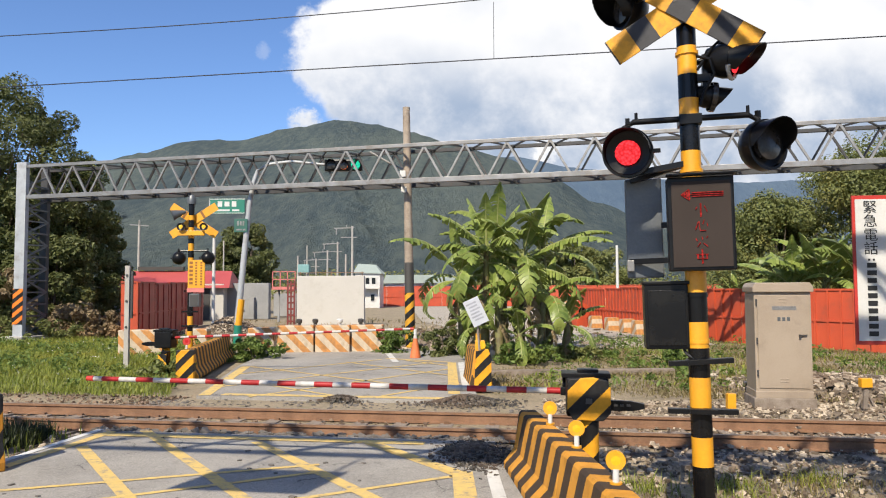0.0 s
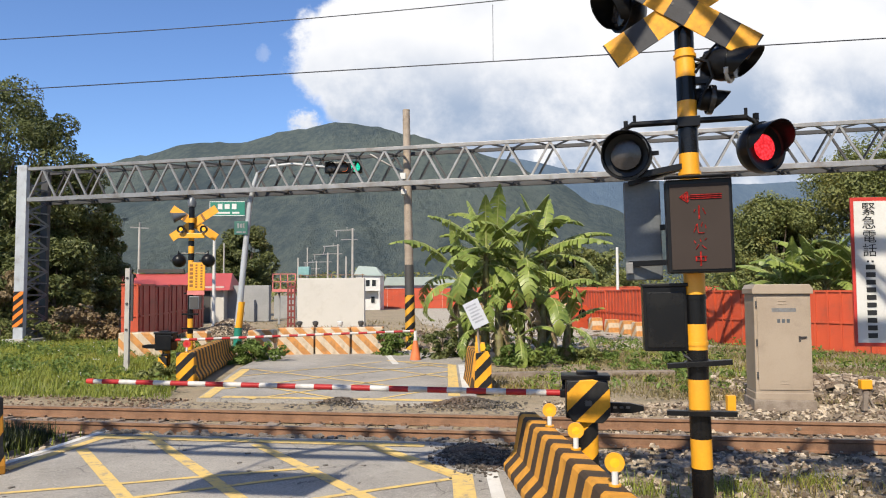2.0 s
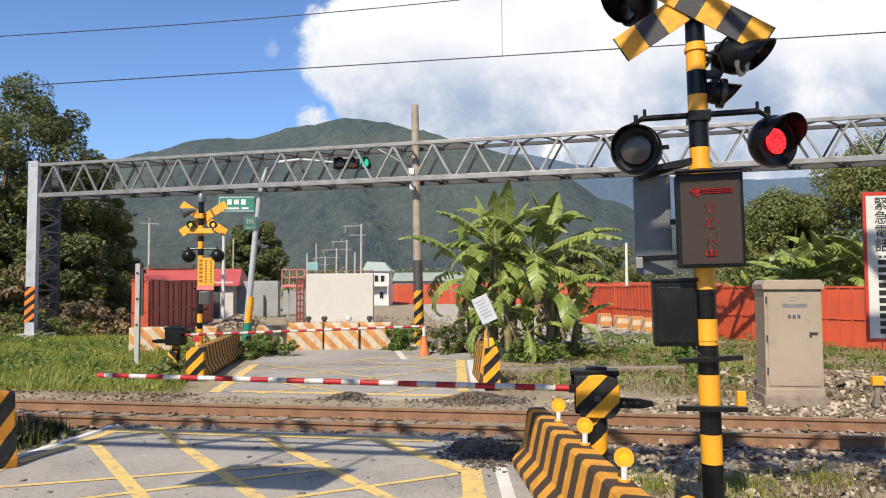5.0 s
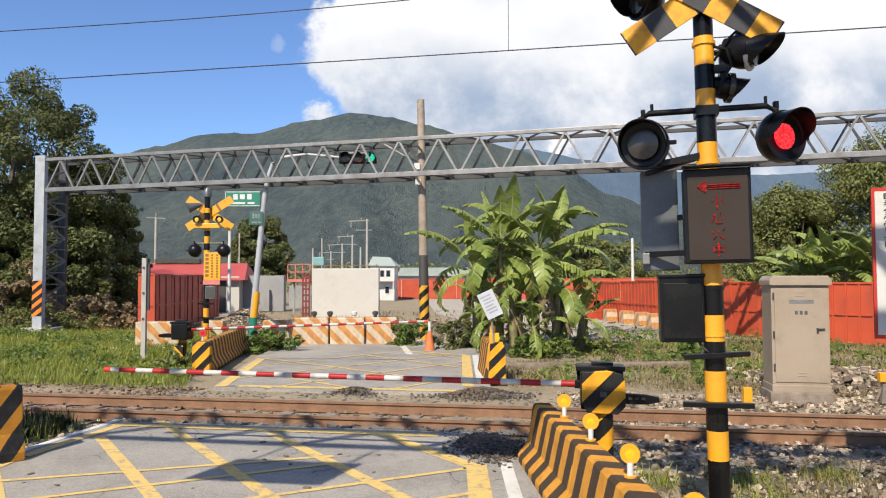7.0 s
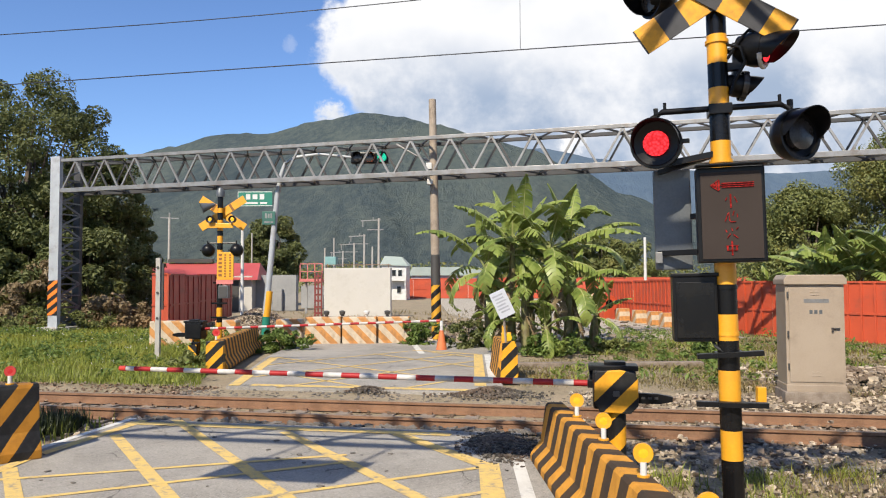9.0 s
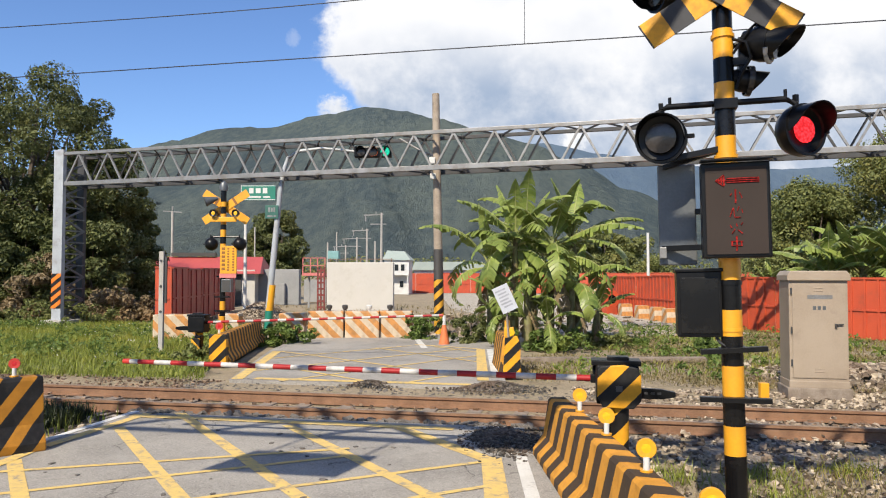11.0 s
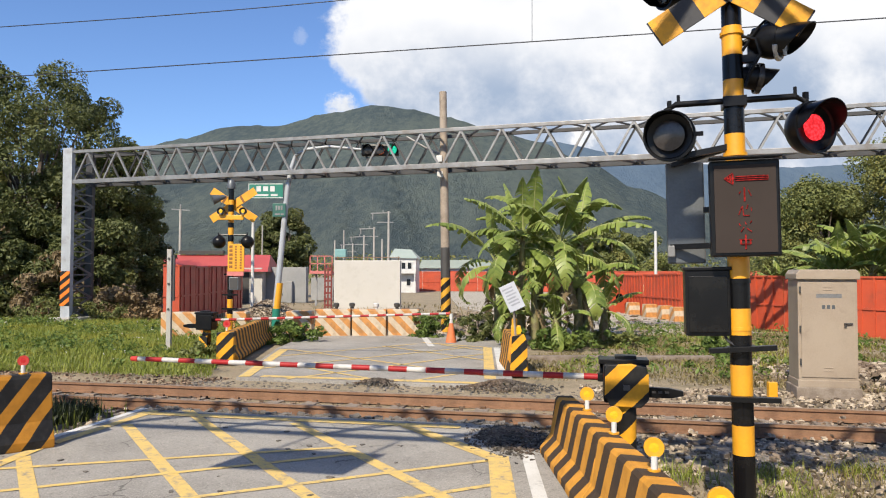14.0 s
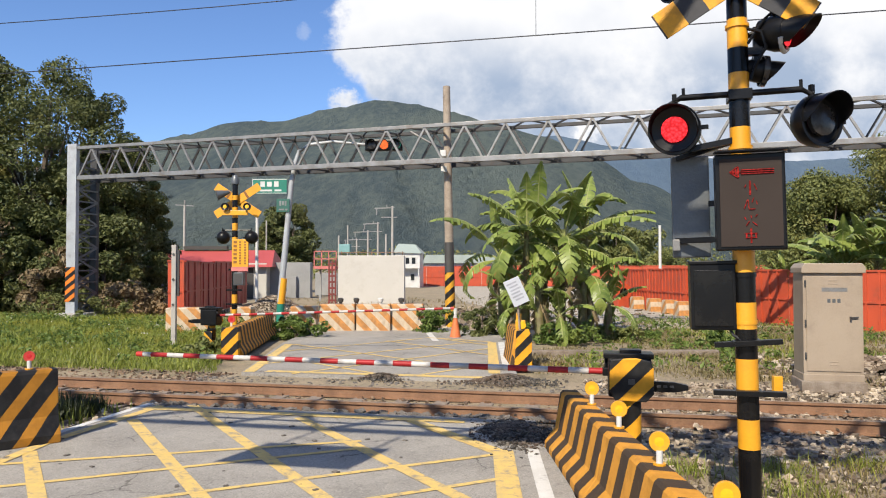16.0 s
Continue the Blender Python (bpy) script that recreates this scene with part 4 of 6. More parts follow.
def near_mast():
    t = thing("crossing_signal_mast", pose(1.784, 5.0, 0, 0, -0.97, -12), "black and yellow banded level crossing mast with red flashing lamps", "crossing signal")
    part("base_plate", Mb().box((0, 0, -0.1), (0.34, 0.34, 0.06)), MT["concrete"], t, bevel=0.01)
    bands(t, [3.477, 3.277, 3.109, 2.977, 2.74, 2.55], 0.067)
    bands(t, [1.95, 1.761, 1.559, 1.382, 1.183, 0.972, 0.782, 0.585, 0.0], 0.071)
    part("pole_band", Mb().cyl((0, 0, 1.95), (0, 0, 2.55), 0.065, n=24), MT["black"], t, smooth=True)
    part("pole_band", Mb().cyl((0, 0, 3.477), (0, 0, 4.15), 0.066, n=24), MT["black"], t, smooth=True)
    part("pole_band", Mb().cyl((0, 0, -0.1), (0, 0, 0.0), 0.072, n=24), MT["black"], t, smooth=True)
    for z, r in ((3.43, 0.078), (2.60, 0.078), (1.74, 0.077), (1.425, 0.076)):
        part("clamp_ring", lathe([(z - 0.012, r - 0.01), (z - 0.012, r), (z + 0.012, r), (z + 0.012, r - 0.01)], 24, "z"), MT["yellow"] if z != 1.74 else MT["black"], t, smooth=True)
    crossbuck(t, 3.74, 0.57)
    # lamp bracket and pair of lamps
    cross = Mb().tube([(-0.46, -0.03, 2.84), (-0.44, -0.03, 2.93), (-0.38, -0.03, 2.965), (0.38, -0.03, 2.965), (0.44, -0.03, 2.93), (0.46, -0.03, 2.86)], 0.022, 10)
    cross.box((0, 0, 2.955), (0.15, 0.16, 0.07)).cyl((-0.36, -0.03, 2.96), (-0.36, -0.03, 3.03), 0.012, n=8).cyl((0.38, -0.03, 2.96), (0.38, -0.03, 3.03), 0.012, n=8)
    part("lamp_bracket", cross, MT["blackmetal"], t, "black pipe lamp bracket", bevel=0.003)
    signal_lamp(t, pose(-0.425, -0.05, 2.745, 4, 0, -10), "left")
    signal_lamp(t, pose(0.475, -0.05, 2.745, 0, 0, 34), "right")
    part("strut", Mb().bar((-0.40, 0, 2.60), (0, -0.02, 2.66), 0.04), MT["blackmetal"], t)
    # lamps for the side road, seen edge on
    up = Mb().tube([(0.05, 0.02, 3.36), (0.16, 0.02, 3.40), (0.24, 0.02, 3.50), (0.30, 0.02, 3.55)], 0.02, 8).bar((0.05, 0, 3.25), (0.16, 0, 3.25), 0.05).bar((0.12, 0.02, 3.1), (0.12, 0.02, 3.42), 0.04)
    part("lamp_bracket", up, MT["blackmetal"], t)
    signal_lamp(t, pose(0.27, 0.0, 3.36, 9, 0, 66), "side", 0.122, 0.2)
    signal_lamp(t, pose(0.15, 0.06, 3.13, 8, 0, 96), r=0.08, scoop=0.11)
    part("cable", Mb().tube([(0.06, -0.03, 3.40), (0.14, -0.08, 3.36), (0.17, -0.06, 3.26), (0.11, -0.03, 3.16), (0.07, -0.04, 3.05)], 0.012, 6), MT["blackmetal"], t, smooth=True)
    part("cable", Mb().tube([(0.06, -0.03, 3.30), (0.16, -0.07, 3.44), (0.22, -0.05, 3.50), (0.24, -0.02, 3.44)], 0.011, 6), MT["blackmetal"], t, smooth=True)
    signal_lamp(t, pose(-0.40, 0.1, 3.83, 0, 0, -60), r=0.15, scoop=0.2)
    part("strut", Mb().tube([(0, 0, 3.88), (-0.2, 0.08, 3.95), (-0.40, 0.12, 3.95)], 0.02, 8), MT["blackmetal"], t)
    # illuminated message box
    led = part("message_box", Mb().box((0.025, -0.15, 2.22), (0.425, 0.12, 0.63)), MT["blackmetal"], t, "black cased message panel", bevel=0.012)
    part("hood", Mb().box((0.025, -0.24, 2.543), (0.44, 0.09, 0.012)), MT["blackmetal"], led, bevel=0.003)
    part("display", Mb().box((0.025, -0.215, 2.215), (0.375, 0.012, 0.57)), MT["ledface"], led, "dark brownish display face")
    y = -0.225
    strokes(led, [(-1.2, 0, 1.3, 0), (-0.6, 0.12, 1.3, 0.12), (-0.6, -0.12, 1.3, -0.12), (-1.25, 0.0, -0.75, 0.35), (-1.25, -0.0, -0.75, -0.35), (-0.75, -0.3, -0.75, 0.3), (-0.9, -0.2, -0.9, 0.2), (-1.05, -0.1, -1.05, 0.1)], 0.105, 0.03, 2.412, y, MT["led_red"], "lit_arrow")
    glyphs = [[(0, -0.45, 0, 0.5), (-0.35, 0.05, -0.25, 0.25), (0.25, 0.3, 0.42, -0.1)], [(-0.4, -0.3, -0.2, 0.25), (-0.15, 0.3, -0.1, -0.3), (-0.1, -0.35, 0.3, -0.35), (0.1, 0.1, 0.2, 0.4), (0.38, 0.2, 0.42, -0.05)],
              [(-0.4, 0.2, -0.3, 0.0), (0.0, 0.3, 0.05, 0.1), (0.3, 0.2, 0.42, 0.35), (-0.1, -0.1, -0.3, -0.4), (0.1, -0.15, 0.4, -0.4)], [(-0.4, 0.15, 0.4, 0.15), (-0.35, -0.15, 0.35, -0.15), (0, 0.5, 0, -0.5), (-0.3, 0.15, -0.3, -0.15), (0.3, 0.15, 0.3, -0.15)]]
    for i, gl in enumerate(glyphs):
        strokes(led, gl, 0.095, 0.02, 2.305 - 0.102 * i, y, MT["led_red"], "lit_character")
    # back of a second message box and the relay case
    bp = part("rear_message_box", Mb().box((-0.312, 0.28, 2.235), (0.26, 0.07, 0.73)), MT["backplate"], t, "bare grey back of a second message panel", bevel=0.01)
    part("bracket", Mb().bar((-0.42, 0.22, 1.99), (0.0, 0.0, 1.99), 0.04), MT["blackmetal"], t, bevel=0.004)
    part("bracket", Mb().bar((-0.2, 0.1, 2.24), (0, 0, 2.24), 0.04), MT["blackmetal"], t, bevel=0.004)
    part("bracket", Mb().bar((-0.40, 0.22, 2.58), (0, 0, 2.66), 0.035), MT["blackmetal"], t, bevel=0.004)
    part("clip", Mb().box((-0.42, 0.2, 1.96), (0.05, 0.03, 0.08)), MT["galv"], t, bevel=0.004)
    rc = part("relay_case", Mb().box((-0.205, 0.06, 1.60), (0.29, 0.22, 0.45)), MT["blackmetal"], t, "black steel relay case", bevel=0.012)
    part("lid", Mb().box((-0.205, 0.06, 1.83), (0.31, 0.24, 0.025)), MT["blackmetal"], rc, bevel=0.006)
    part("door", Mb().box((-0.205, -0.057, 1.59), (0.25, 0.012, 0.38)), MT["black"], rc, bevel=0.004)
    part("cable", Mb().tube([(-0.10, 0.0, 1.38), (-0.08, -0.02, 1.34), (-0.02, -0.06, 1.30)], 0.01, 6), MT["wire"], t)
    # foot rests
    for z, w, tilt in ((1.293, 0.42, -3.5), (0.964, 0.45, 0.5)):
        s = part("foot_rest", Mb().box((0, 0, 0), (w, 0.05, 0.035)), MT["blackmetal"], t, "black steel foot rest", bevel=0.004, m=pose(0, -0.085, z, 0, tilt, 0))
        part("clamp", Mb().box((0, 0.05, 0), (0.17, 0.17, 0.03)).cyl((-0.05, -0.03, 0), (-0.05, -0.02, 0), 0.012, n=8).cyl((0.09, -0.03, 0), (0.09, -0.02, 0), 0.012, n=8), MT["blackmetal"], s)


def gate(m, arm_length, tilt, label, diag="diag"):
    """A barrier machine with its lowered arm along local -x."""
    t = thing("barrier_gate", m, label, "barrier gate", "barrier gates")
    part("post", Mb().box((-0.03, 0.06, 0.17), (0.15, 0.16, 0.68)), MT["black"], t, "black machine post", bevel=0.02)
    part("collar", Mb().cyl((0.01, -0.02, -0.06), (0.01, -0.02, 0.56), 0.085, n=20), MT[diag], t, "yellow and black guard", smooth=True)
    part("guard_plate", Mb().box((0.0, 0.155, 0.20), (0.20, 0.02, 0.50)), MT[diag], t, "yellow and black striped plate", bevel=0.006)
    body = part("machine_box", Mb().box((-0.01, 0.04, 0.765), (0.40, 0.28, 0.37)), MT["blackmetal"], t, "black gate machine", bevel=0.03)
    part("motor", Mb().cyl((-0.24, 0.10, 0.86), (-0.18, 0.10, 0.86), 0.07, n=14), MT["blackmetal"], t, smooth=True)
    shield = [(0.20, 0.07), (0.20, 0.30), (0.175, 0.37), (0.04, 0.40), (-0.17, 0.385), (-0.195, 0.35), (-0.20, 0.10), (-0.15, 0.005), (0.13, -0.005)]
    part("shield", Mb().prism([(x, z + 0.56) for x, z in shield], -0.16, -0.125), MT[diag], t, "yellow and black striped shield", bevel=0.01)
    part("badge", Mb().box((0.0, -0.165, 0.74), (0.06, 0.006, 0.05)), MT["darkgrey"], t)
    part("cap", Mb().box((-0.02, 0.06, 0.965), (0.46, 0.26, 0.05)).box((0.0, 0.06, 1.0), (0.2, 0.16, 0.04)), MT["blackmetal"], t, bevel=0.01)
    arm = part("barrier_arm", Mb().cyl((-0.22, 0, 0), (-0.22 - arm_length, 0, 0), 0.031, 0.025, n=12), MT["arm"], t, "red and white banded arm", smooth=True, m=pose(0, 0.06, 0.80, 0, tilt, 0))
    part("socket", Mb().box((-0.22, 0, 0), (0.08, 0.08, 0.08)), MT["blackmetal"], arm, bevel=0.01)
    part("tip", Mb().cyl((-0.22 - arm_length, 0, 0), (-0.30 - arm_length, 0, 0), 0.032, 0.026, n=12), MT["red"], arm, smooth=True)
    cw = Mb().prism([(0.18, -0.06), (0.42, -0.06), (0.53, -0.035), (0.53, 0.01), (0.4, 0.035), (0.18, 0.04)], 0.05, 0.11)
    part("counterweight", cw, MT["blackmetal"], t, "black counterweight arm", bevel=0.006, m=pose(0, 0, 0.68))
    for x in (0.26, 0.32, 0.38):
        part("slot", Mb().box((x, 0.045, 0.675), (0.035, 0.01, 0.02)), MT["galvdark"], t)
    return t


def jersey_profile(h, w_top=0.2, w_base=0.46):
    a, b = w_top / 2, w_base / 2
    return [(-b, 0), (-b, 0.07 * h / 0.6), (-a - 0.05, h * 0.36), (-a, h * 0.95), (-a + 0.02, h), (a - 0.02, h), (a, h * 0.95), (a + 0.05, h * 0.36), (b, 0.07 * h / 0.6), (b, 0)]


def reflector(m, tone, label, r=0.058):
    t = thing("barrier_reflector", m, label, "reflector", "barrier reflectors")
    part("stem", Mb().cyl((0, 0, 0), (0, 0, 0.09), 0.021, n=10), MT["white"], t, "white plastic stem", smooth=True)
    part("rim", lathe([(0.02, 0.01), (0.02, r + 0.004), (-0.006, r + 0.004), (-0.006, r - 0.008), (0.0, 0.01)], 24), MT["yellow"] if tone == "reflector" else MT["red"], t, smooth=True, m=pose(0, 0, 0.085 + r))
    part("disc", lathe([(0.008, 0.01), (0.008, r - 0.006), (-0.002, r - 0.008), (-0.004, 0.01)], 24), MT[tone], t, "amber reflecting disc" if tone == "reflector" else "red reflecting disc", m=pose(0, 0, 0.085 + r))
    part("foot", Mb().cyl((0, 0, 0), (0, 0, 0.012), 0.04, n=14), MT["yellow"], t)
    return t


def jersey(m, length, h, material, label, w_top=0.2, w_base=0.46):
    t = thing("jersey_barrier", m, label, "concrete barrier", "concrete barriers")
    n = max(1, round(length / 2.0))
    for i in range(n):
        part("block", Mb().prism(jersey_profile(h, w_top, w_base), i * length / n + 0.006, (i + 1) * length / n - 0.006), MT[material], t, bevel=0.012)
    return t


def near_barriers():
    # beside the signal mast: 0.57 m high, runs along the road edge
    jersey(pose(1.245, 2.0, 0, 0, 0, 4.0), 5.4, 0.57, "jersey", "yellow and dark brown striped concrete barrier along the road", 0.19, 0.50)
    for x, y in ((0.975, 6.60), (1.035, 5.65), (1.086, 4.61), (1.147, 3.56)):
        reflector(pose(x, y, 0.57, 0, 0, -6), "reflector", "amber round reflector on a white stem on the barrier")
    m = pose(-4.36, 7.36, 0, 0, 0, 44)
    t = thing("jersey_barrier", m, "black and yellow diagonally striped barrier flaring from the road", "concrete barrier", "concrete barriers")
    pr = Mb().prism([(y, z) for y, z in jersey_profile(0.74, 0.2, 0.5)], 0, 2.4)
    part("block", pr, MT["jersey_side"], t, bevel=0.012, m=pose(0, 0.2, 0, 0, 0, 90))
    reflector(pose(-4.70, 7.36, 0.74, 0, 0, 20), "redreflector", "red round reflector on the striped barrier", 0.05)


MT["jersey_side"] = stripes("steep_diagonal_bands", (0, 0.8, 0.62), 0.25, (0.46, 0.20, 0.022), BLK, 0.44, dirt_amount=0.12)


def gantry(m, length, label, height=5.15, deep=1.2, wide=1.05, bar=1.0):
    """A box-truss portal: two lattice legs, truss along local +x."""
    t = thing("truss_gantry", m, label, "gantry", "height gantries")
    top = height + deep
    # rear plane and lacing use the darker steel, with their shade in its colour
    for y in (0, wide):
        for z in (height + 0.05, top - 0.05):
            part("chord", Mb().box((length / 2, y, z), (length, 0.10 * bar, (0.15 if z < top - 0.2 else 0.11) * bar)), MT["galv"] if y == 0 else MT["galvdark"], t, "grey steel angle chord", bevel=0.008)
    n = int(length / 1.28)
    step = length / n
    for i in range(n):
        x = i * step
        for y in (0, wide):
            a, b, c = (x + 0.08, y, height + 0.1), (x + step / 2, y, top - 0.1), (x + step - 0.08, y, height + 0.1)
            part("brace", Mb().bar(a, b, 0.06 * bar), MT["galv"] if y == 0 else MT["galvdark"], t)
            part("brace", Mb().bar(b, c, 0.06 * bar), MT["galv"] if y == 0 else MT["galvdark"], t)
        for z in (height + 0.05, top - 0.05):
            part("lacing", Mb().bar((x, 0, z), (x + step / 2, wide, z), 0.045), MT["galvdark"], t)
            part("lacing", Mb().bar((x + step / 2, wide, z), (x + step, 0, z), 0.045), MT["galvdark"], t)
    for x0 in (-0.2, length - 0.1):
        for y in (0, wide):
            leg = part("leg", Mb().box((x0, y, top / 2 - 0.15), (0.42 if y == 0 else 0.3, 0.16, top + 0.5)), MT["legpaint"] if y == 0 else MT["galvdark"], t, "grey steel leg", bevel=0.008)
            if y == 0:
                part("warning_plate", Mb().box((x0, -0.09, 1.3), (0.43, 0.012, 1.26)), MT["diag_red"], leg, "orange and black striped plate")
        part("base_block", Mb().box((x0, wide / 2, 0.1), (0.9, wide + 0.7, 0.3)), MT["concrete"], t, "pale concrete footing", bevel=0.03)
        k = 14
        for i in range(k):
            z = 0.1 + i * (top - 0.4) / k
            for x in (x0 - 0.17, x0 + 0.17):
                a, b = (0.05, wide - 0.05) if (i % 2) == (x > x0) else (wide - 0.05, 0.05)
                part("brace", Mb().bar((x, a, z), (x, b, z + (top - 0.4) / k), 0.065 * bar), MT["backplate"], t, "grey steel lattice bar")
            part("rung", Mb().bar((x0 + 0.17, 0.05, z), (x0 + 0.17, wide - 0.05, z), 0.05 * bar), MT["backplate"], t)
    return t


def gantries():
    gantry(pose(-14.75, 25.86, -0.1, 0, 0, -14.7), 29.5, "grey steel box truss height gantry across the road")
    gantry(pose(-9.0, 3.55, -0.1, 0, 0, -8.8), 17.0, "grey steel box truss height gantry over the road", height=5.37, deep=0.88, wide=0.78, bar=0.85)
    t = thing("hanging_plate", pose(-3.36, 2.64, 4.30, 0, 0, -8.8), "plain plate hung out of view under the gantry, shades the road", "sign")
    part("plate", Mb().box((0, 0, 0), (1.3, 0.02, 0.75)), MT["white"], t, bevel=0.004)
    for x in (-0.5, 0.5):
        part("hanger", Mb().bar((x, 0, 0.3), (x, 0, 1.0), 0.03), MT["galv"], t)
    # second unseen plate, added to darken the patch by the right road edge
    copy_thing(t, pose(-1.22, 3.30, 4.58, 0, 0, -8.8))


def cabinet():
    t = thing("relay_cabinet", pose(5.37, 11.62, 0.0, 0, 0, -8.8), "beige steel trackside relay cabinet on a concrete plinth", "cabinet")
    part("plinth", Mb().box((0, 0, -0.02), (0.92, 0.64, 0.18)), MT["sleeper"], t, "low concrete plinth", bevel=0.02)
    part("base", Mb().box((0, 0, 0.12), (0.86, 0.58, 0.11)), MT["cabinet"], t, bevel=0.01)
    part("body", Mb().box((0, 0, 0.93), (0.84, 0.56, 1.56)), MT["cabinet"], t, "beige painted steel body", bevel=0.012)
    part("roof", Mb().prism([(-0.45, 1.71), (-0.45, 1.79), (-0.40, 1.86), (0.40, 1.86), (0.45, 1.79), (0.45, 1.71)], -0.33, 0.31), MT["cabinet"], t, "overhanging steel roof", bevel=0.012)
    d = part("door", Mb().box((0.0, -0.285, 0.94), (0.75, 0.02, 1.44)), MT["cabinet"], t, "single beige door", bevel=0.006)
    part("handle", Mb().box((0.24, -0.305, 1.02), (0.03, 0.03, 0.07)).bar((0.24, -0.32, 1.04), (0.34, -0.32, 1.045), 0.018), MT["galvdark"], d, "grey lever handle", bevel=0.003)
    for z in (0.45, 0.95, 1.55):
        part("hinge", Mb().cyl((-0.39, -0.295, z - 0.05), (-0.39, -0.295, z + 0.05), 0.014, n=8), MT["galvdark"], d)
    for z in (1.60, 1.55, 0.32, 0.37):
        part("louvre", Mb().box((0.0, -0.297, z), (0.13, 0.008, 0.014)), MT["cabinet"], d, bevel=0.003)
    for i in range(3):
        part("faded_mark", Mb().box((-0.06 + i * 0.07, -0.2965, 1.29), (0.045, 0.003, 0.06)), MT["backplate"], d)
    part("faded_mark", Mb().box((0.02, -0.2965, 1.46), (0.36, 0.003, 0.06)), MT["galv"], d)


def far_side():
    # gate machine and mast on the far side of the track
    gate(pose(-6.20, 16.5, -0.1, 0, 0, 171.5), 5.4, 2.3, "far barrier gate with a lowered red and white arm")
    t = thing("crossing_signal_mast", pose(-6.18, 18.0, -0.1, 0, 0, 0), "far yellow crossing mast with bell, warning boards and unlit lamps", "crossing signal")
    bands(t, [4.05, 3.72, 3.6, 3.42, 3.15, 3.02, 2.84, 2.67, 1.85, 1.23, 1.01, 0.86, 0.0], 0.07, "black")
    part("bell", lathe([(4.0, 0.05), (4.0, 0.10), (4.12, 0.11), (4.22, 0.06), (4.24, 0.01)], 16, "z"), MT["backplate"], t, "grey warning bell", smooth=True)
    for turn in (33, -33):
        b = part("crossbuck_board", Mb().box((0, 0, 0), (1.34, 0.02, 0.20)), MT["yellow"], t, "yellow crossing board", bevel=0.004, m=pose(0.03, 0.085 + 0.022 * (turn > 0), 3.60, 0, turn, 0))
        for x in (-0.27, 0.27):
            part("dark_band", Mb().box((x, -0.012, 0), (0.06, 0.004, 0.19)), MT["buckdark"], b)
    part("horn", Mb().cyl((-0.10, -0.13, 3.80), (-0.38, -0.26, 3.70), 0.04, 0.13, n=14), MT["backplate"], t, "grey horn loudspeaker", smooth=True)
    part("lamp_bar", Mb().box((0.04, -0.14, 3.27), (0.66, 0.07, 0.12)), MT["yellow"], t, "yellow bar under the boards", bevel=0.01)
    for x in (-0.18, 0.38):
        o = part("warning_lamp", lathe([(0.0, 0.03), (0.0, 0.085), (-0.10, 0.095), (-0.10, 0.07), (-0.06, 0.02)], 16), MT["blackmetal"], t, "small dark lamp", smooth=True, m=pose(x, -0.16, 3.42))
        part("lens", lathe([(-0.02, 0.01), (-0.02, 0.06), (-0.08, 0.06), (-0.09, 0.01)], 14), MT["reflector"], o, smooth=True)
    part("lamp_bracket", Mb().tube([(-0.32, 0, 2.72), (-0.30, 0, 2.84), (0.40, 0, 2.84), (0.46, 0, 2.72)], 0.022, 8), MT["blackmetal"], t, smooth=True)
    for x in (-0.29, 0.43):
        signal_lamp(t, pose(x, -0.02, 2.66, 0, 0, 180 if x < 0 else 190), r=0.165)
    sg = part("message_board", Mb().box((0.175, -0.1, 2.265), (0.41, 0.04, 0.69)), MT["yellow"], t, "yellow notice board", bevel=0.005)
    for c, n, w in ((0, 6, 0.085), (1, 9, 0.05), (2, 9, 0.05)):
        for r in range(n):
            part("unread_character", Mb().box((0.05 + 0.125 * c, -0.123, 2.54 - 0.6 / n * r), (w, 0.004, 0.38 / n)), MT["buckdark"], sg)
    part("red_notice", Mb().box((0.16, -0.1, 1.87), (0.42, 0.03, 0.11)), MT["palered"], t, "pale red strip")
    rc = part("relay_case", Mb().box((0.12, 0.0, 1.62), (0.24, 0.2, 0.32)), MT["backplate"], t, "grey relay case", bevel=0.01)
    part("door", Mb().box((0.12, -0.105, 1.62), (0.19, 0.01, 0.27)), MT["darkgrey"], rc)
    for z, w in ((1.85, 0.3), (1.34, 0.40), (0.99, 0.40)):
        part("foot_rest", Mb().box((0.02, -0.08, z), (w, 0.04, 0.04)), MT["blackmetal"], t, "black steel foot rest")
    # striped barrier beside the far road
    jersey(pose(-5.20, 14.95, -0.05, 0, 0, 7.5), 5.0, 0.60, "jersey", "black and yellow striped concrete barrier beyond the track", 0.2, 0.48)
    b = thing("barrier_end", pose(-5.18, 14.86, -0.05), "diagonally striped end board of the barrier", "barrier end")
    part("board", Mb().box((0, 0, 0.3), (0.36, 0.12, 0.62)), MT["diag"], b, bevel=0.01)
    reflector(pose(-5.18, 14.9, 0.57), "redreflector", "red round reflector on the far barrier", 0.075)
    s = thing("stake", pose(-5.75, 15.6, -0.06), "short yellow track marker stake in the grass", "stake", "marker stakes")
    part("stake_body", Mb().box((0, 0, 0.12), (0.1, 0.08, 0.26)), MT["yellow"], s, bevel=0.01)
    # short barrier seen end on, with beacon and notice
    j = jersey(pose(0.74, 13.4, -0.06, 0, 0, 3), 1.5, 0.72, "jersey", "black and yellow striped barrier end beside the far road", 0.26, 0.42)
    e = thing("barrier_end", pose(0.76, 13.36, -0.06), "narrow board with yellow and black diagonal stripes", "barrier end")
    part("board", Mb().prism([(-0.16, 0), (-0.12, 0.70), (0.10, 0.74), (0.16, 0.6), (0.16, 0)], -0.02, 0.04), MT["diag"], e, bevel=0.006)
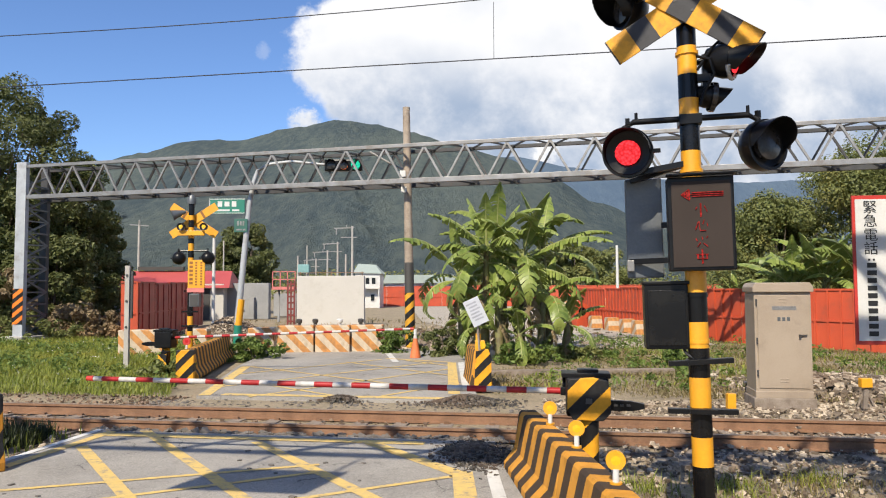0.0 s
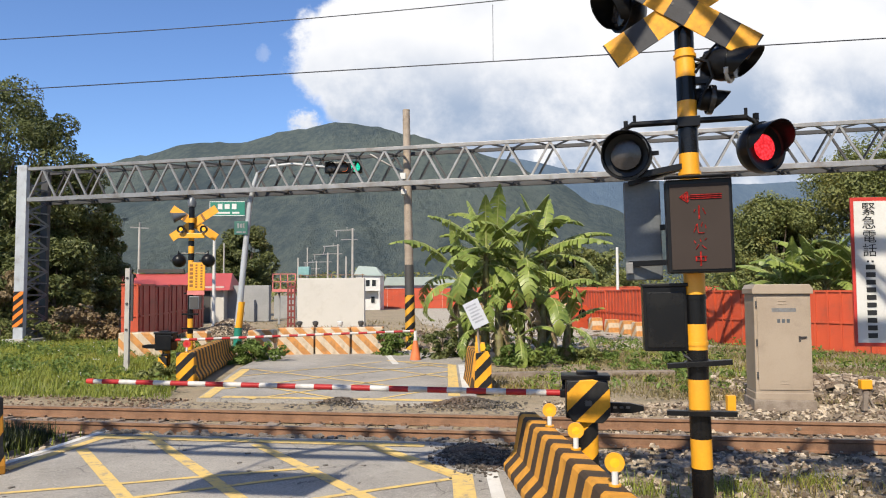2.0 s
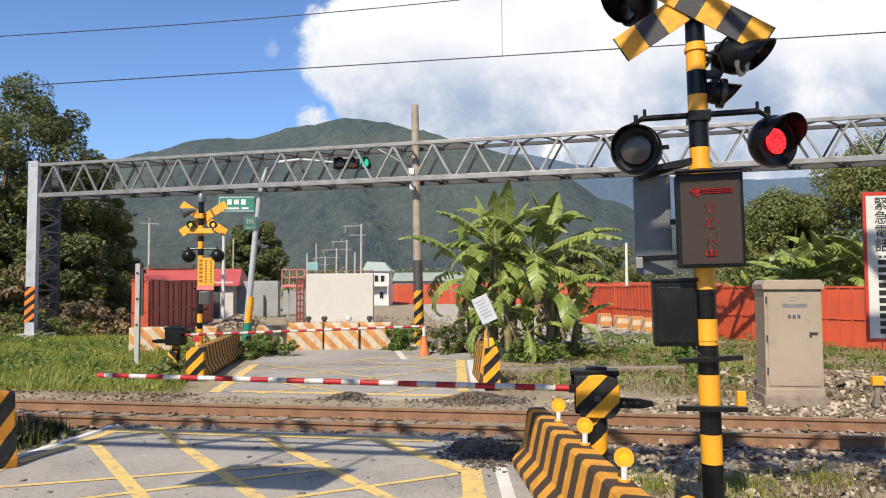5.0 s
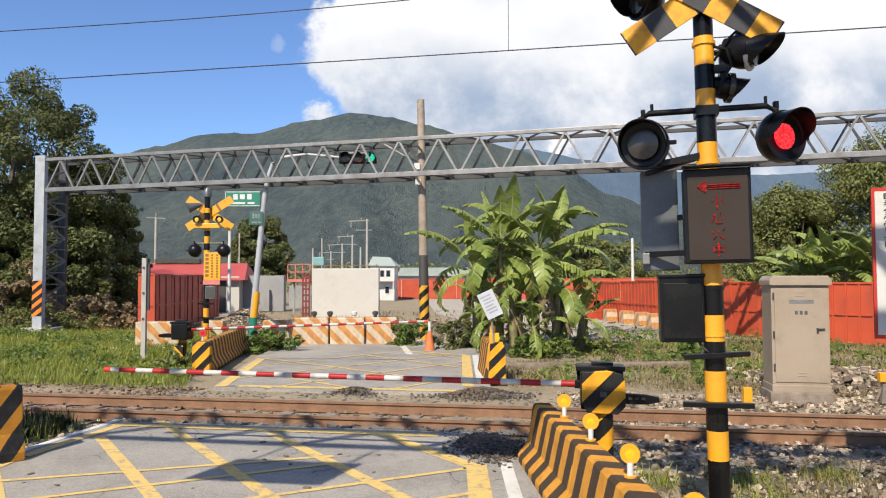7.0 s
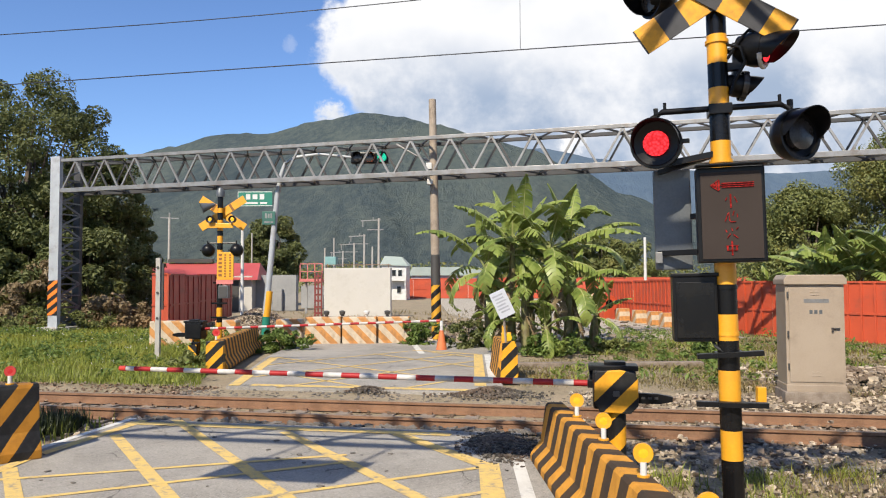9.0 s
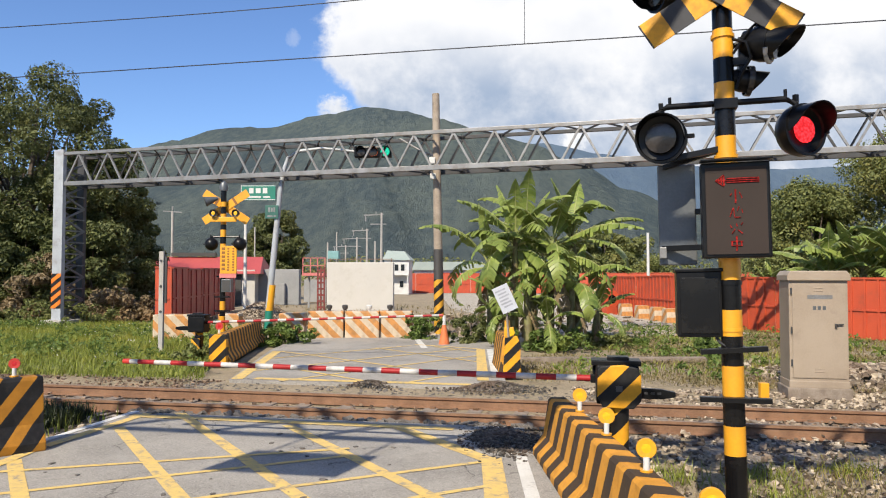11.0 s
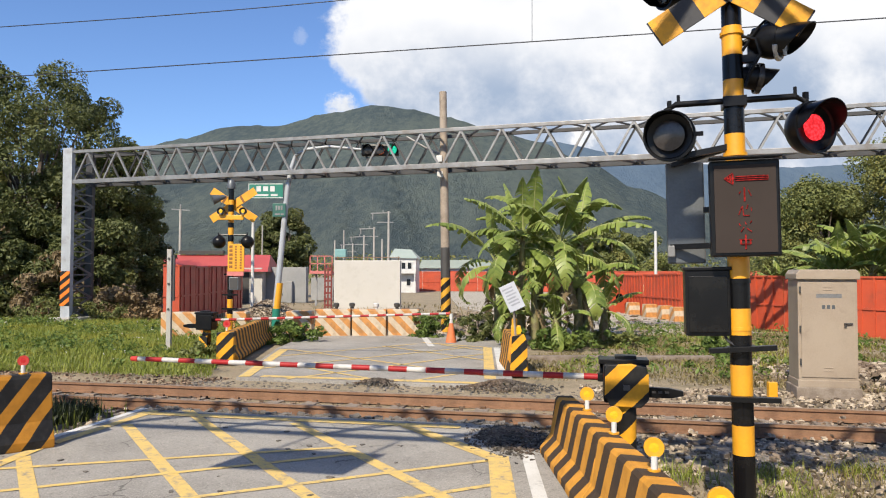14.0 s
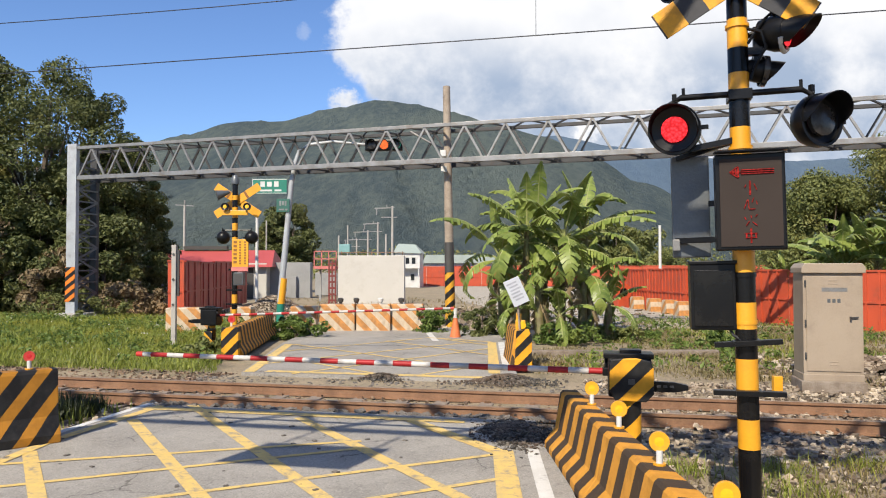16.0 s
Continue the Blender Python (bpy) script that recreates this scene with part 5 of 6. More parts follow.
    bc = thing("warning_beacon", pose(0.72, 13.5, 0.66), "orange plastic warning beacon on the striped barrier", "beacon")
    part("case", Mb().box((0, 0, 0.08), (0.18, 0.1, 0.18)).box((-0.03, 0, 0.22), (0.1, 0.08, 0.16)), MT["yellow"], bc, bevel=0.02)
    part("lens", Mb().cyl((0.03, -0.08, 0.08), (0.03, -0.05, 0.08), 0.07, n=16), MT["reflector"], bc, smooth=True)
    n = thing("notice_board", pose(0.64, 13.32, 1.36), "tilted white notice board with faded unreadable lines", "sign")
    bd = part("board", Mb().box((0, 0, 0), (0.30, 0.015, 0.50)), MT["noticewhite"], n, bevel=0.004, m=pose(0, 0, 0, 0, -25, 0))
    for k in range(6):
        part("faded_line", Mb().box((-0.02 + 0.012 * (k % 3) - 0.0, -0.0085, 0.17 - k * 0.062), (0.2 - 0.03 * (k % 2), 0.002, 0.03)), MT["greyink"], bd)
    part("stick", Mb().bar((0.07, 0.1, -0.75), (0.0, 0.014, 0.2), 0.03), MT["wood"], n)
    # road block row
    for i, (x, y, w) in enumerate(((-4.12, 20.9, 1.02), (-3.07, 20.95, 0.98), (-2.12, 21.1, 0.92))):
        o = thing("concrete_block", pose(x, y, -0.02, 0, 0, (2.2, -1.0, 0.6)[i]), "faded orange and white striped concrete block closing the road", "concrete block", "road blocks")
        part("block", Mb().box((0, 0, 0.38), (w, 0.5, 0.78)), MT["jersey_pale"], o, bevel=0.03)
    for x, y in ((-4.05, 20.9), (-3.6, 20.95), (-2.9, 20.95), (-2.3, 21.0)):
        o = thing("warning_light", pose(x, y, 0.76), "small dark warning light on the concrete block", "lamp", "block lights")
        part("light_body", lathe([(0, 0.05), (0.04, 0.05), (0.06, 0.08), (0.14, 0.09), (0.17, 0.05)], 12, "z"), MT["white"] if -3.2 < x < -2.5 else MT["darkgrey"], o, smooth=True)
    for x, y, w in ((-8.3, 20.4, 1.2), (-6.9, 20.8, 0.6), (-5.2, 21.3, 0.75)):
        o = thing("concrete_block", pose(x, y, -0.05, 0, 0, 4), "faded orange and white striped concrete block", "concrete block", "road blocks")
        part("block", Mb().box((0, 0, 0.36), (w, 0.5, 0.72)), MT["jersey_pale"], o, bevel=0.03)
    # cone
    c = thing("traffic_cone", pose(-0.66, 18.9, -0.06), "orange traffic cone with a pale top", "traffic cone")
    part("cone_body", lathe([(0.03, 0.15), (0.45, 0.07), (0.66, 0.035), (0.68, 0.01)], 18, "z"), MT["cone"], c, smooth=True)
    part("base", Mb().box((0, 0, 0.02), (0.36, 0.36, 0.04)), MT["orange"], c, bevel=0.01)
    part("cap", Mb().cyl((0, 0, 0.66), (0, 0, 0.8), 0.045, n=12), MT["white"], c, smooth=True)
    # grey marker post in the grass
    p = thing("marker_post", pose(-7.30, 17.0, -0.08), "thin weathered grey post with bolts", "post")
    part("post", Mb().box((0, 0, 1.2), (0.11, 0.1, 2.45)), MT["concrete"], p, "pale concrete post", bevel=0.01)
    part("angle_iron", Mb().box((0.09, 0.02, 1.75), (0.05, 0.05, 1.1)), MT["galvdark"], p)
    for z in (2.2, 1.6, 1.0):
        part("bolt", Mb().cyl((0, -0.07, z), (0, -0.05, z), 0.03, n=8), MT["galvdark"], p)
    # track marker stakes
    for x, y, k in ((4.45, 11.25, 0), (6.5, 11.2, 1)):
        s = thing("stake", pose(x, y, -0.08), "small yellow track marker" if k == 0 else "yellow topped track marker on a rusty trestle", "stake", "marker stakes")
        if k:
            part("trestle", Mb().bar((0, 0, 0.3), (0.0, 0.05, 0), 0.07).bar((0.0, 0, 0.3), (0.16, 0.05, 0), 0.03).bar((0, 0, 0.3), (-0.08, 0.1, 0), 0.03), MT["sleeper"], s)
        part("head", Mb().box((0, 0, 0.12 if not k else 0.40), (0.13 if not k else 0.17, 0.1, 0.24 if not k else 0.14)), MT["yellow"], s, bevel=0.01)


MT["palered"] = mat("pale_red_paint", (0.72, 0.22, 0.20), None, 0.6, bump=0)
MT["buckdark"] = mat("faded_dark_print", (0.30, 0.12, 0.02), None, 0.6, bump=0)
MT["noticewhite"] = mat("white_notice_sheet", (0.60, 0.62, 0.68), (0.55, 0.57, 0.63), 0.5, bump=0.02)
# ---- poles, wires, fences, buildings ----
def wooden_pole():
    t = thing("utility_pole", pose(-0.95, 22.9, -0.1, 0, -0.9, 0), "weathered wooden utility pole with yellow and black base bands", "utility pole")
    part("shaft", Mb().cyl((0, 0, 0), (0, 0, 7.65), 0.15, 0.115, n=16), MT["wood"], t, "weathered grey brown wood", smooth=True)
    part("banded_sleeve", Mb().cyl((0, 0, 0.05), (0, 0, 1.75), 0.158, 0.155, n=20), MT["spiral"], t, "yellow and black spiral sleeve", smooth=True)
    part("dark_sleeve", Mb().cyl((0, 0, 1.75), (0, 0, 2.7), 0.152, 0.145, n=20), MT["darkgrey"], t, smooth=True)
    part("junction_box", Mb().box((-0.14, -0.12, 5.5), (0.18, 0.12, 0.2)), MT["white"], t, "white junction box", bevel=0.01)
    part("junction_box", Mb().box((-0.12, -0.12, 5.0), (0.18, 0.1, 0.18)), MT["white"], t, "white junction box", bevel=0.01)
    part("lamp_arm", Mb().tube([(0, 0, 5.6), (-0.5, 0.1, 5.85), (-1.2, 0.3, 6.3)], 0.03, 8), MT["galv"], t, smooth=True)


TRAFFIC = {}


def traffic_light():
    t = thing("traffic_light", pose(-6.69, 24.0, -0.1), "horizontal traffic light on a curved grey mast arm", "traffic light")
    part("mast", Mb().tube([(0, 0, 0), (0.02, 0, 0.9), (0.36, 0, 4.7), (0.50, 0, 5.45), (0.62, 0, 5.80), (0.95, 0, 6.02), (1.75, 0, 6.12), (2.95, 0, 6.0)], [0.12, 0.11, 0.09, 0.075, 0.065, 0.06, 0.05, 0.045], 12), MT["legpaint"], t, "leaning grey steel mast", smooth=True)
    part("banded_sleeve", Mb().cyl((0.03, 0, 0.7), (0.12, 0, 1.55), 0.125, 0.12, n=14), MT["yellow"], t, smooth=True)
    part("base_sleeve", Mb().cyl((0.0, 0, 0.0), (0.03, 0, 0.7), 0.14, 0.13, n=14), MT["green"], t, smooth=True)
    b = part("signal_head", Mb().box((3.48, 0, 5.98), (1.26, 0.2, 0.40)), MT["blackmetal"], t, "black three lamp signal head", bevel=0.06)
    for i, k in enumerate(("lamp_red", "lamp_amber", "lamp_green")):
        m = pose(3.09 + 0.40 * i, -0.10, 5.98)
        part("hood", visor(0.17, 0.22), MT["blackmetal"], b, smooth=True, m=m)
        lens = [(0.0, 0.01), (0.0, 0.15), (-0.02, 0.15), (-0.035, 0.08), (-0.04, 0.01)]
        if i:
            part("lens", lathe(lens, 20), MT[k], b, smooth=True, m=m)
        TRAFFIC[i] = part("lens_cover", lathe(lens, 20), MT["darklens"], b, "unlit lens", smooth=True, m=m @ pose(0, -0.03 if i < 2 else 0.06, 0))
    for z, h, w, x, tone in ((4.62, 0.50, 1.16, -0.34, "green"), (3.98, 0.44, 0.44, 0.12, "darkgreen")):
        s = part("street_sign", Mb().box((x, -0.12, z), (w, 0.03, h)), MT[tone], t, "green street sign with unreadable white lettering", bevel=0.006)
        part("unread_lettering", Mb().box((x - w * 0.2, -0.138, z + 0.07), (w * 0.13, 0.004, h * 0.36)).box((x, -0.138, z + 0.07), (w * 0.14, 0.004, h * 0.32)).box((x + w * 0.2, -0.138, z + 0.07), (w * 0.13, 0.004, h * 0.36)).box((x - w * 0.12, -0.138, z - 0.14), (w * 0.4, 0.004, h * 0.12)).box((x + w * 0.25, -0.138, z - 0.14), (w * 0.2, 0.004, h * 0.12)), MT["white"] if tone == "green" else MT["galv"], s)
        if tone == "green":
            part("border", Mb().box((x, -0.137, z + h / 2 - 0.02), (w, 0.003, 0.02)).box((x, -0.137, z - h / 2 + 0.02), (w, 0.003, 0.02)).box((x - w / 2 + 0.01, -0.137, z), (0.02, 0.003, h)), MT["white"], s)


# lower street sign: shade is put into this darker green
MT["darkgreen"] = mat("shaded_green_sign", (0.03, 0.15, 0.115), None, 0.5, bump=0.02)


def wires():
    t = thing("contact_wire", pose(0, 0, 0), "taut dark overhead railway contact wire with hanger", "overhead wire")
    low, high = [], []
    for i in range(-60, 61):
        s = i * 1.0
        low.append(on_track(s, 0.22 + 0.004 * s, 4.95 + 0.008 * max(-12, min(6, s))))
        high.append(on_track(s, 0.22 + 0.004 * s, 5.69 + 0.0036 * (s + 5) ** 2 if s > -5 else 5.69 + 0.0012 * (s + 5) ** 2))
    part("contact_line", Mb().tube(low, 0.008, 6), MT["wire"], t)
    part("messenger_line", Mb().tube(high, 0.0075, 6), MT["wire"], t)
    for s in (0.72, -11, 12):
        part("dropper", Mb().cyl(on_track(s, 0.22, 4.95), on_track(s, 0.22, 5.64 + 0.0036 * (s + 5) ** 2 if s > -5 else 5.68), 0.004, n=6), MT["wire"], t)


def steel_fence(pts, height, material, label, rib=0.38, lean=2):
    """Sheet steel hoarding panels on a line, each with ribs and two rails."""
    t = thing("steel_fence", pose(0, 0, 0), label, "fence", "construction fences")
    rnd = random.Random(len(pts) * 7 + int(height * 10))
    for a, b in zip(pts, pts[1:]):
        a, b = Vector((*a, 0)), Vector((*b, 0))
        d = b - a
        n = max(1, round(d.length / 2.0))
        ang = math.degrees(math.atan2(d.y, d.x))
        w = d.length / n
        for i in range(n):
            p = a + d * ((i + 0.5) / n)
            h = height + rnd.uniform(-0.05, 0.06)
            pan = part("fence_panel", Mb().box((0, 0, h / 2 - 0.1), (w - 0.03, 0.03, h)), material, t, m=pose(p.x, p.y, 0, rnd.uniform(-lean, lean), 0, ang))
            mb = Mb()
            for k in range(max(2, int(w / rib))):
                mb.box((-w / 2 + (k + 0.5) * rib, -0.03, h / 2 - 0.1), (0.06, 0.04, h - 0.05)).box((-w / 2 + (k + 0.5) * rib, 0.03, h / 2 - 0.1), (0.06, 0.04, h - 0.05))
            for z in (h - 0.12, h * 0.42):
                mb.box((0, -0.035, z), (w - 0.02, 0.04, 0.06)).box((0, 0.035, z), (w - 0.02, 0.04, 0.06))
            part("rib_frame", mb, material, pan)
    return t


def fences():
    steel_fence([(-11.55, 26.35), (-10.98, 26.45)], 2.2, MT["redfence"], "bright red sheet steel hoarding panel")
    # side turned from the sun; its darker red has shade in the colour
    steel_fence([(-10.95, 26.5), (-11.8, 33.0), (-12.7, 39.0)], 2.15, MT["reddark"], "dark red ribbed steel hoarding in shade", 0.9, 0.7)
    steel_fence([(7.0, 37.0), (8.04, 29.2), (10.06, 24.3), (11.28, 22.3), (14.5, 18.2), (18, 15.5)], 1.85, MT["redfence"], "red ribbed sheet steel hoarding along the site")
    steel_fence([(-7.5, 76), (4, 76), (18, 72), (30, 66)], 2.1, MT["redfence"], "distant red sheet steel hoarding")
    for x, y in ((6.7, 36.0), (7.2, 33.2), (7.5, 31.3), (7.8, 29.9), (7.95, 28.6)):
        o = thing("fence_foot", pose(x - 0.15, y, -0.1, 0, 0, 100), "orange and pale concrete fence foot", "concrete block", "fence feet")
        part("block", Mb().prism([(-0.3, 0), (-0.2, 0.6), (0.2, 0.6), (0.3, 0)], -0.25, 0.25), MT["jersey_pale"], o, bevel=0.03)
    for x in (12.0, 14.0, 16.4):
        o = thing("fence_foot", pose(x, 71.5, -0.1), "pale concrete fence foot", "concrete block", "fence feet")
        part("block", Mb().box((0, 0, 0.4), (1.2, 0.5, 0.8)), MT["jersey_pale"], o, bevel=0.03)
    o = thing("pipe_reel", pose(6.6, 35.0, -0.1, 0, 0, 20), "red steel drum at the end of the hoarding", "drum")
    part("drum", Mb().cyl((0, -0.4, 0.75), (0, 0.4, 0.75), 0.42, n=20).box((0, 0, 0.2), (0.6, 0.8, 0.4)), MT["redfence"], o, bevel=0.02)
    part("bore", Mb().cyl((0, -0.41, 0.75), (0, -0.38, 0.75), 0.2, n=16), MT["black"], o)


def site():
    w = thing("concrete_wall", pose(-5.6, 37.3, -0.1, 0, 0, -3), "large pale cast concrete wall segment", "concrete wall")
    part("slab", Mb().box((0, 0, 1.27), (3.46, 0.4, 2.54)), MT["palewall"], w, bevel=0.03)
    part("starter_bars", Mb().box((0, 0, 2.70), (3.4, 0.04, 0.03)).bar((-1.6, 0, 2.5), (-1.6, 0, 2.76), 0.03).bar((1.6, 0, 2.5), (1.6, 0, 2.76), 0.03).bar((0, 0, 2.5), (0, 0, 2.76), 0.03), MT["rail"], w)
    s = thing("scaffold_tower", pose(-7.75, 38.2, -0.1), "dark red steel formwork tower", "scaffold")
    for x in (-0.17, 0.17):
        for y in (-0.4, 0.4):
            part("upright", Mb().bar((x, y, 0), (x, y, 2.3), 0.08), MT["oxide"], s)
    for i in range(7):
        part("rung", Mb().bar((-0.2, -0.4, 0.2 + 0.32 * i), (0.2, -0.4, 0.2 + 0.32 * i), 0.1), MT["oxide"], s)
    p = thing("formwork_platform", pose(-8.66, 41.0, -0.1), "pink red steel formwork platform with guard rail", "scaffold")
    part("deck", Mb().box((0, 0, 1.92), (1.3, 1.6, 0.16)), MT["palered"], p, "pale red deck")
    for x in (-0.62, -0.2, 0.2, 0.62):
        part("rail_post", Mb().bar((x, -0.75, 1.9), (x, -0.75, 2.85), 0.05), MT["palered"], p)
    for x in (-0.55, 0.55):
        part("leg", Mb().bar((x, 0.5, 0), (x, 0.5, 1.9), 0.12), MT["greywall"], p)
    part("guard_rail", Mb().bar((-0.65, -0.75, 2.83), (0.65, -0.75, 2.83), 0.05).bar((-0.65, -0.75, 2.4), (0.65, -0.75, 2.4), 0.05), MT["palered"], p)
    for x, y, l, h in ((-12.3, 46.0, 3.1, 2.25), (-10.3, 50.0, 2.2, 1.55)):
        g2 = thing("concrete_wall", pose(x, y, -0.1, 0, 0, -4), "grey cast concrete wall on the building site", "concrete wall")
        part("slab", Mb().box((0, 0, h / 2), (l, 0.5, h)), MT["greywall"], g2, bevel=0.02)
        part("buttress", Mb().box((l * 0.18, -0.4, h * 0.3), (0.35, 0.4, h * 0.6)), MT["greywall"], g2, bevel=0.02)
    # red roofed shed behind the hoarding
    h = thing("shed", pose(-17.2, 46.5, -0.1, 0, 0, 6), "low shed with a red sheet roof and pale wall", "shed")
    part("wall", Mb().box((0, 0, 1.1), (7.4, 4.6, 2.2)), MT["palewall"], h)
    part("roof", Mb().add([(-4.1, -2.7, 1.95), (4.1, -2.7, 1.95), (3.8, 0, 3.05), (-3.3, 0, 3.05), (4.1, 2.7, 1.95), (-4.1, 2.7, 1.95)], [(0, 1, 2, 3), (3, 2, 4, 5), (1, 4, 2), (0, 3, 5), (0, 5, 4, 1)]), MT["redroof"], h, "red ribbed sheet roof")
    part("doorway", Mb().box((2.3, -2.32, 0.95), (1.2, 0.06, 1.9)), MT["darkgrey"], h)
    part("roof_vent", Mb().box((-0.6, 0, 3.2), (2.8, 0.5, 0.22)), MT["darkgrey"], h)
    # two-storey house in the distance
    w = thing("house", pose(-6.95, 71.5, -0.1, 0, 0, -4), "small white two-storey house with pale green roof", "house")
    part("wall", Mb().box((0, 0, 1.68), (2.4, 2.4, 3.36)), MT["white"], w)
    part("roof", Mb().add([(-1.4, -1.4, 3.36), (1.4, -1.4, 3.30), (1.4, 1.4, 3.30), (-1.4, 1.4, 3.36), (-1.1, -0.2, 4.3), (0.6, -0.2, 4.2), (0.6, 0.4, 4.2), (-1.1, 0.4, 4.3)], [(0, 1, 5, 4), (1, 2, 6, 5), (2, 3, 7, 6), (3, 0, 4, 7), (4, 5, 6, 7), (3, 2, 1, 0)]), MT["roof"], w, "pale green hipped roof")
    for x, z in ((-0.6, 2.6), (0.0, 2.6), (0.6, 2.6), (-0.5, 1.0), (0.5, 1.0)):
        f = part("window", Mb().box((x, -1.22, z), (0.46, 0.06, 0.72)), MT["white"], w)
        part("pane", Mb().box((x, -1.26, z), (0.36, 0.03, 0.6)), MT["glass"], f)
    part("balcony", Mb().box((0.3, -1.6, 1.9), (2.0, 0.8, 0.1)).box((0.3, -1.97, 2.1), (2.0, 0.05, 0.35)), MT["white"], w, "white balcony")
    for x in (-0.6, 1.2):
        part("balcony_post", Mb().bar((x, -1.9, 0), (x, -1.9, 1.9), 0.1), MT["white"], w)
    s2 = thing("shed", pose(-2.2, 80.0, -0.1), "low pale green roofed shed in the distance", "shed")
    part("wall", Mb().box((0, 0, 1.2), (7.5, 4, 2.4)), MT["white"], s2)
    part("roof", Mb().prism([(-4.0, 2.4), (-3.6, 3.3), (3.6, 3.3), (4.0, 2.4)], -2.3, 2.3), MT["roof"], s2)
    b = thing("tank", pose(-15.9, 85, -0.1), "small turquoise water tower", "tank")
    part("vessel", Mb().box((0, 0, 4.2), (1.3, 1.2, 1.0)), MT["teal"], b, bevel=0.1)
    part("stand", Mb().bar((-0.5, 0, 0), (-0.5, 0, 3.8), 0.1).bar((0.5, 0, 0), (0.5, 0, 3.8), 0.1), MT["galv"], b)
    # far poles
    for x, y, h, arm in ((-9.33, 77, 8.5, 1), (-13.0, 92, 7.75, 1), (-14.75, 95, 6.85, 1), (-18.8, 110, 6.4, 1), (-22.0, 120, 9.0, 0), (-19.6, 100, 6.4, 0), (-11.7, 90, 6.1, 0), (-24.8, 100, 4.4, 0)):
        p = thing("utility_pole", pose(x, y, -0.1), "distant grey concrete utility pole", "utility pole", "far poles")
        part("shaft", Mb().cyl((0, 0, 0), (0, 0, h), 0.16, 0.1, n=8), MT["concrete"], p, smooth=True)
        if arm:
            part("crossarm", Mb().bar((-1.9, 0, h - 0.25), (0.2, 0, h - 0.15), 0.12).bar((-1.2, 0, h - 1.2), (0.5, 0, h - 1.2), 0.1).bar((-1.7, 0, h - 0.3), (-1.7, 0, h - 0.9), 0.1).bar((-0.6, 0, h - 0.2), (-0.6, 0, h + 0.15), 0.08), MT["galv"], p)
    for x, y, h, r in ((-22.4, 54, 6.7, 0.11), (-9.35, 30, 4.0, 0.075), (9.75, 40, 4.2, 0.09), (-15.8, 53, 5.4, 0.06)):
        p = thing("lamp_post", pose(x, y, -0.1), "thin pale pipe post", "post", "pipe posts")
        part("shaft", Mb().cyl((0, 0, 0), (0, 0, h), r, r * 0.8, n=10), MT["white"] if y < 50 else MT["concrete"], p, smooth=True)
        if h > 6:
            part("lamp_heads", Mb().bar((-0.7, 0, h), (0.7, 0, h - 0.1), 0.08).box((0, 0, h + 0.2), (0.1, 0.1, 0.3)), MT["galv"], p)


MT["teal"] = mat("turquoise_paint", (0.22, 0.42, 0.42), (0.18, 0.36, 0.36), 0.6)


def phone_sign():
    t = thing("emergency_sign", pose(3.96, 6.5, 0, 0, 0, -6), "tall white sign with red border and black writing", "sign")
    part("board", Mb().box((0, 0, 1.945), (0.50, 0.02, 1.34)), MT["red"], t, "red border", bevel=0.004)
    f = part("face", Mb().box((0.0, -0.012, 1.945), (0.45, 0.008, 1.27)), MT["white"], t, "white face")
    up = pose(0, 0, 0, 90, 0, 0)
    for i, ch in enumerate("緊急電話"):
        lettering(ch, 0.125, MT["ink"], "letter", f, pose(-0.10, -0.018, 2.50 - 0.124 * i) @ up)
    part("dot", Mb().box((-0.12, -0.018, 2.035), (0.018, 0.004, 0.018)).box((-0.08, -0.018, 2.035), (0.018, 0.004, 0.018)), MT["ink"], f)
    for i in range(10):
        part("number_bar", Mb().box((-0.10, -0.018, 1.985 - 0.068 * i), (0.08, 0.004, 0.044)), MT["ink"], f)
    part("post", Mb().cyl((0.21, 0.045, -0.1), (0.21, 0.045, 2.6), 0.035, n=12), MT["galv"], t, smooth=True)


# ---- plants ----
def leaf_cloud(r, centres, radii, per, size, squash=0.8):
    """Leaf cards in clumps: each a folded pair of triangles."""
    pts, nrm = [], []
    for c, rad in zip(centres, radii):
        d = r.randn(per, 3)
        d /= np.linalg.norm(d, axis=1)[:, None]
        q = d * (rad * (0.55 + 0.45 * r.rand(per) ** 0.5))[:, None]
        q[:, 2] *= squash
        pts.append(c + q)
        nrm.append(d + 0.7 * r.randn(per, 3) + np.array([0, 0, 0.5]))
    p, n = np.concatenate(pts), np.concatenate(nrm)
    n /= np.linalg.norm(n, axis=1)[:, None]
    a = np.cross(n, r.randn(*n.shape))
    a /= np.linalg.norm(a, axis=1)[:, None]
    b = np.cross(n, a)
    s = (size * (0.6 + 0.8 * r.rand(len(p))))[:, None]
    v = np.stack([p - a * s, p + b * s * 0.45 + n * s * 0.12, p + a * s, p - b * s * 0.45 + n * s * 0.12], 1)
    return v.reshape(-1, 3)


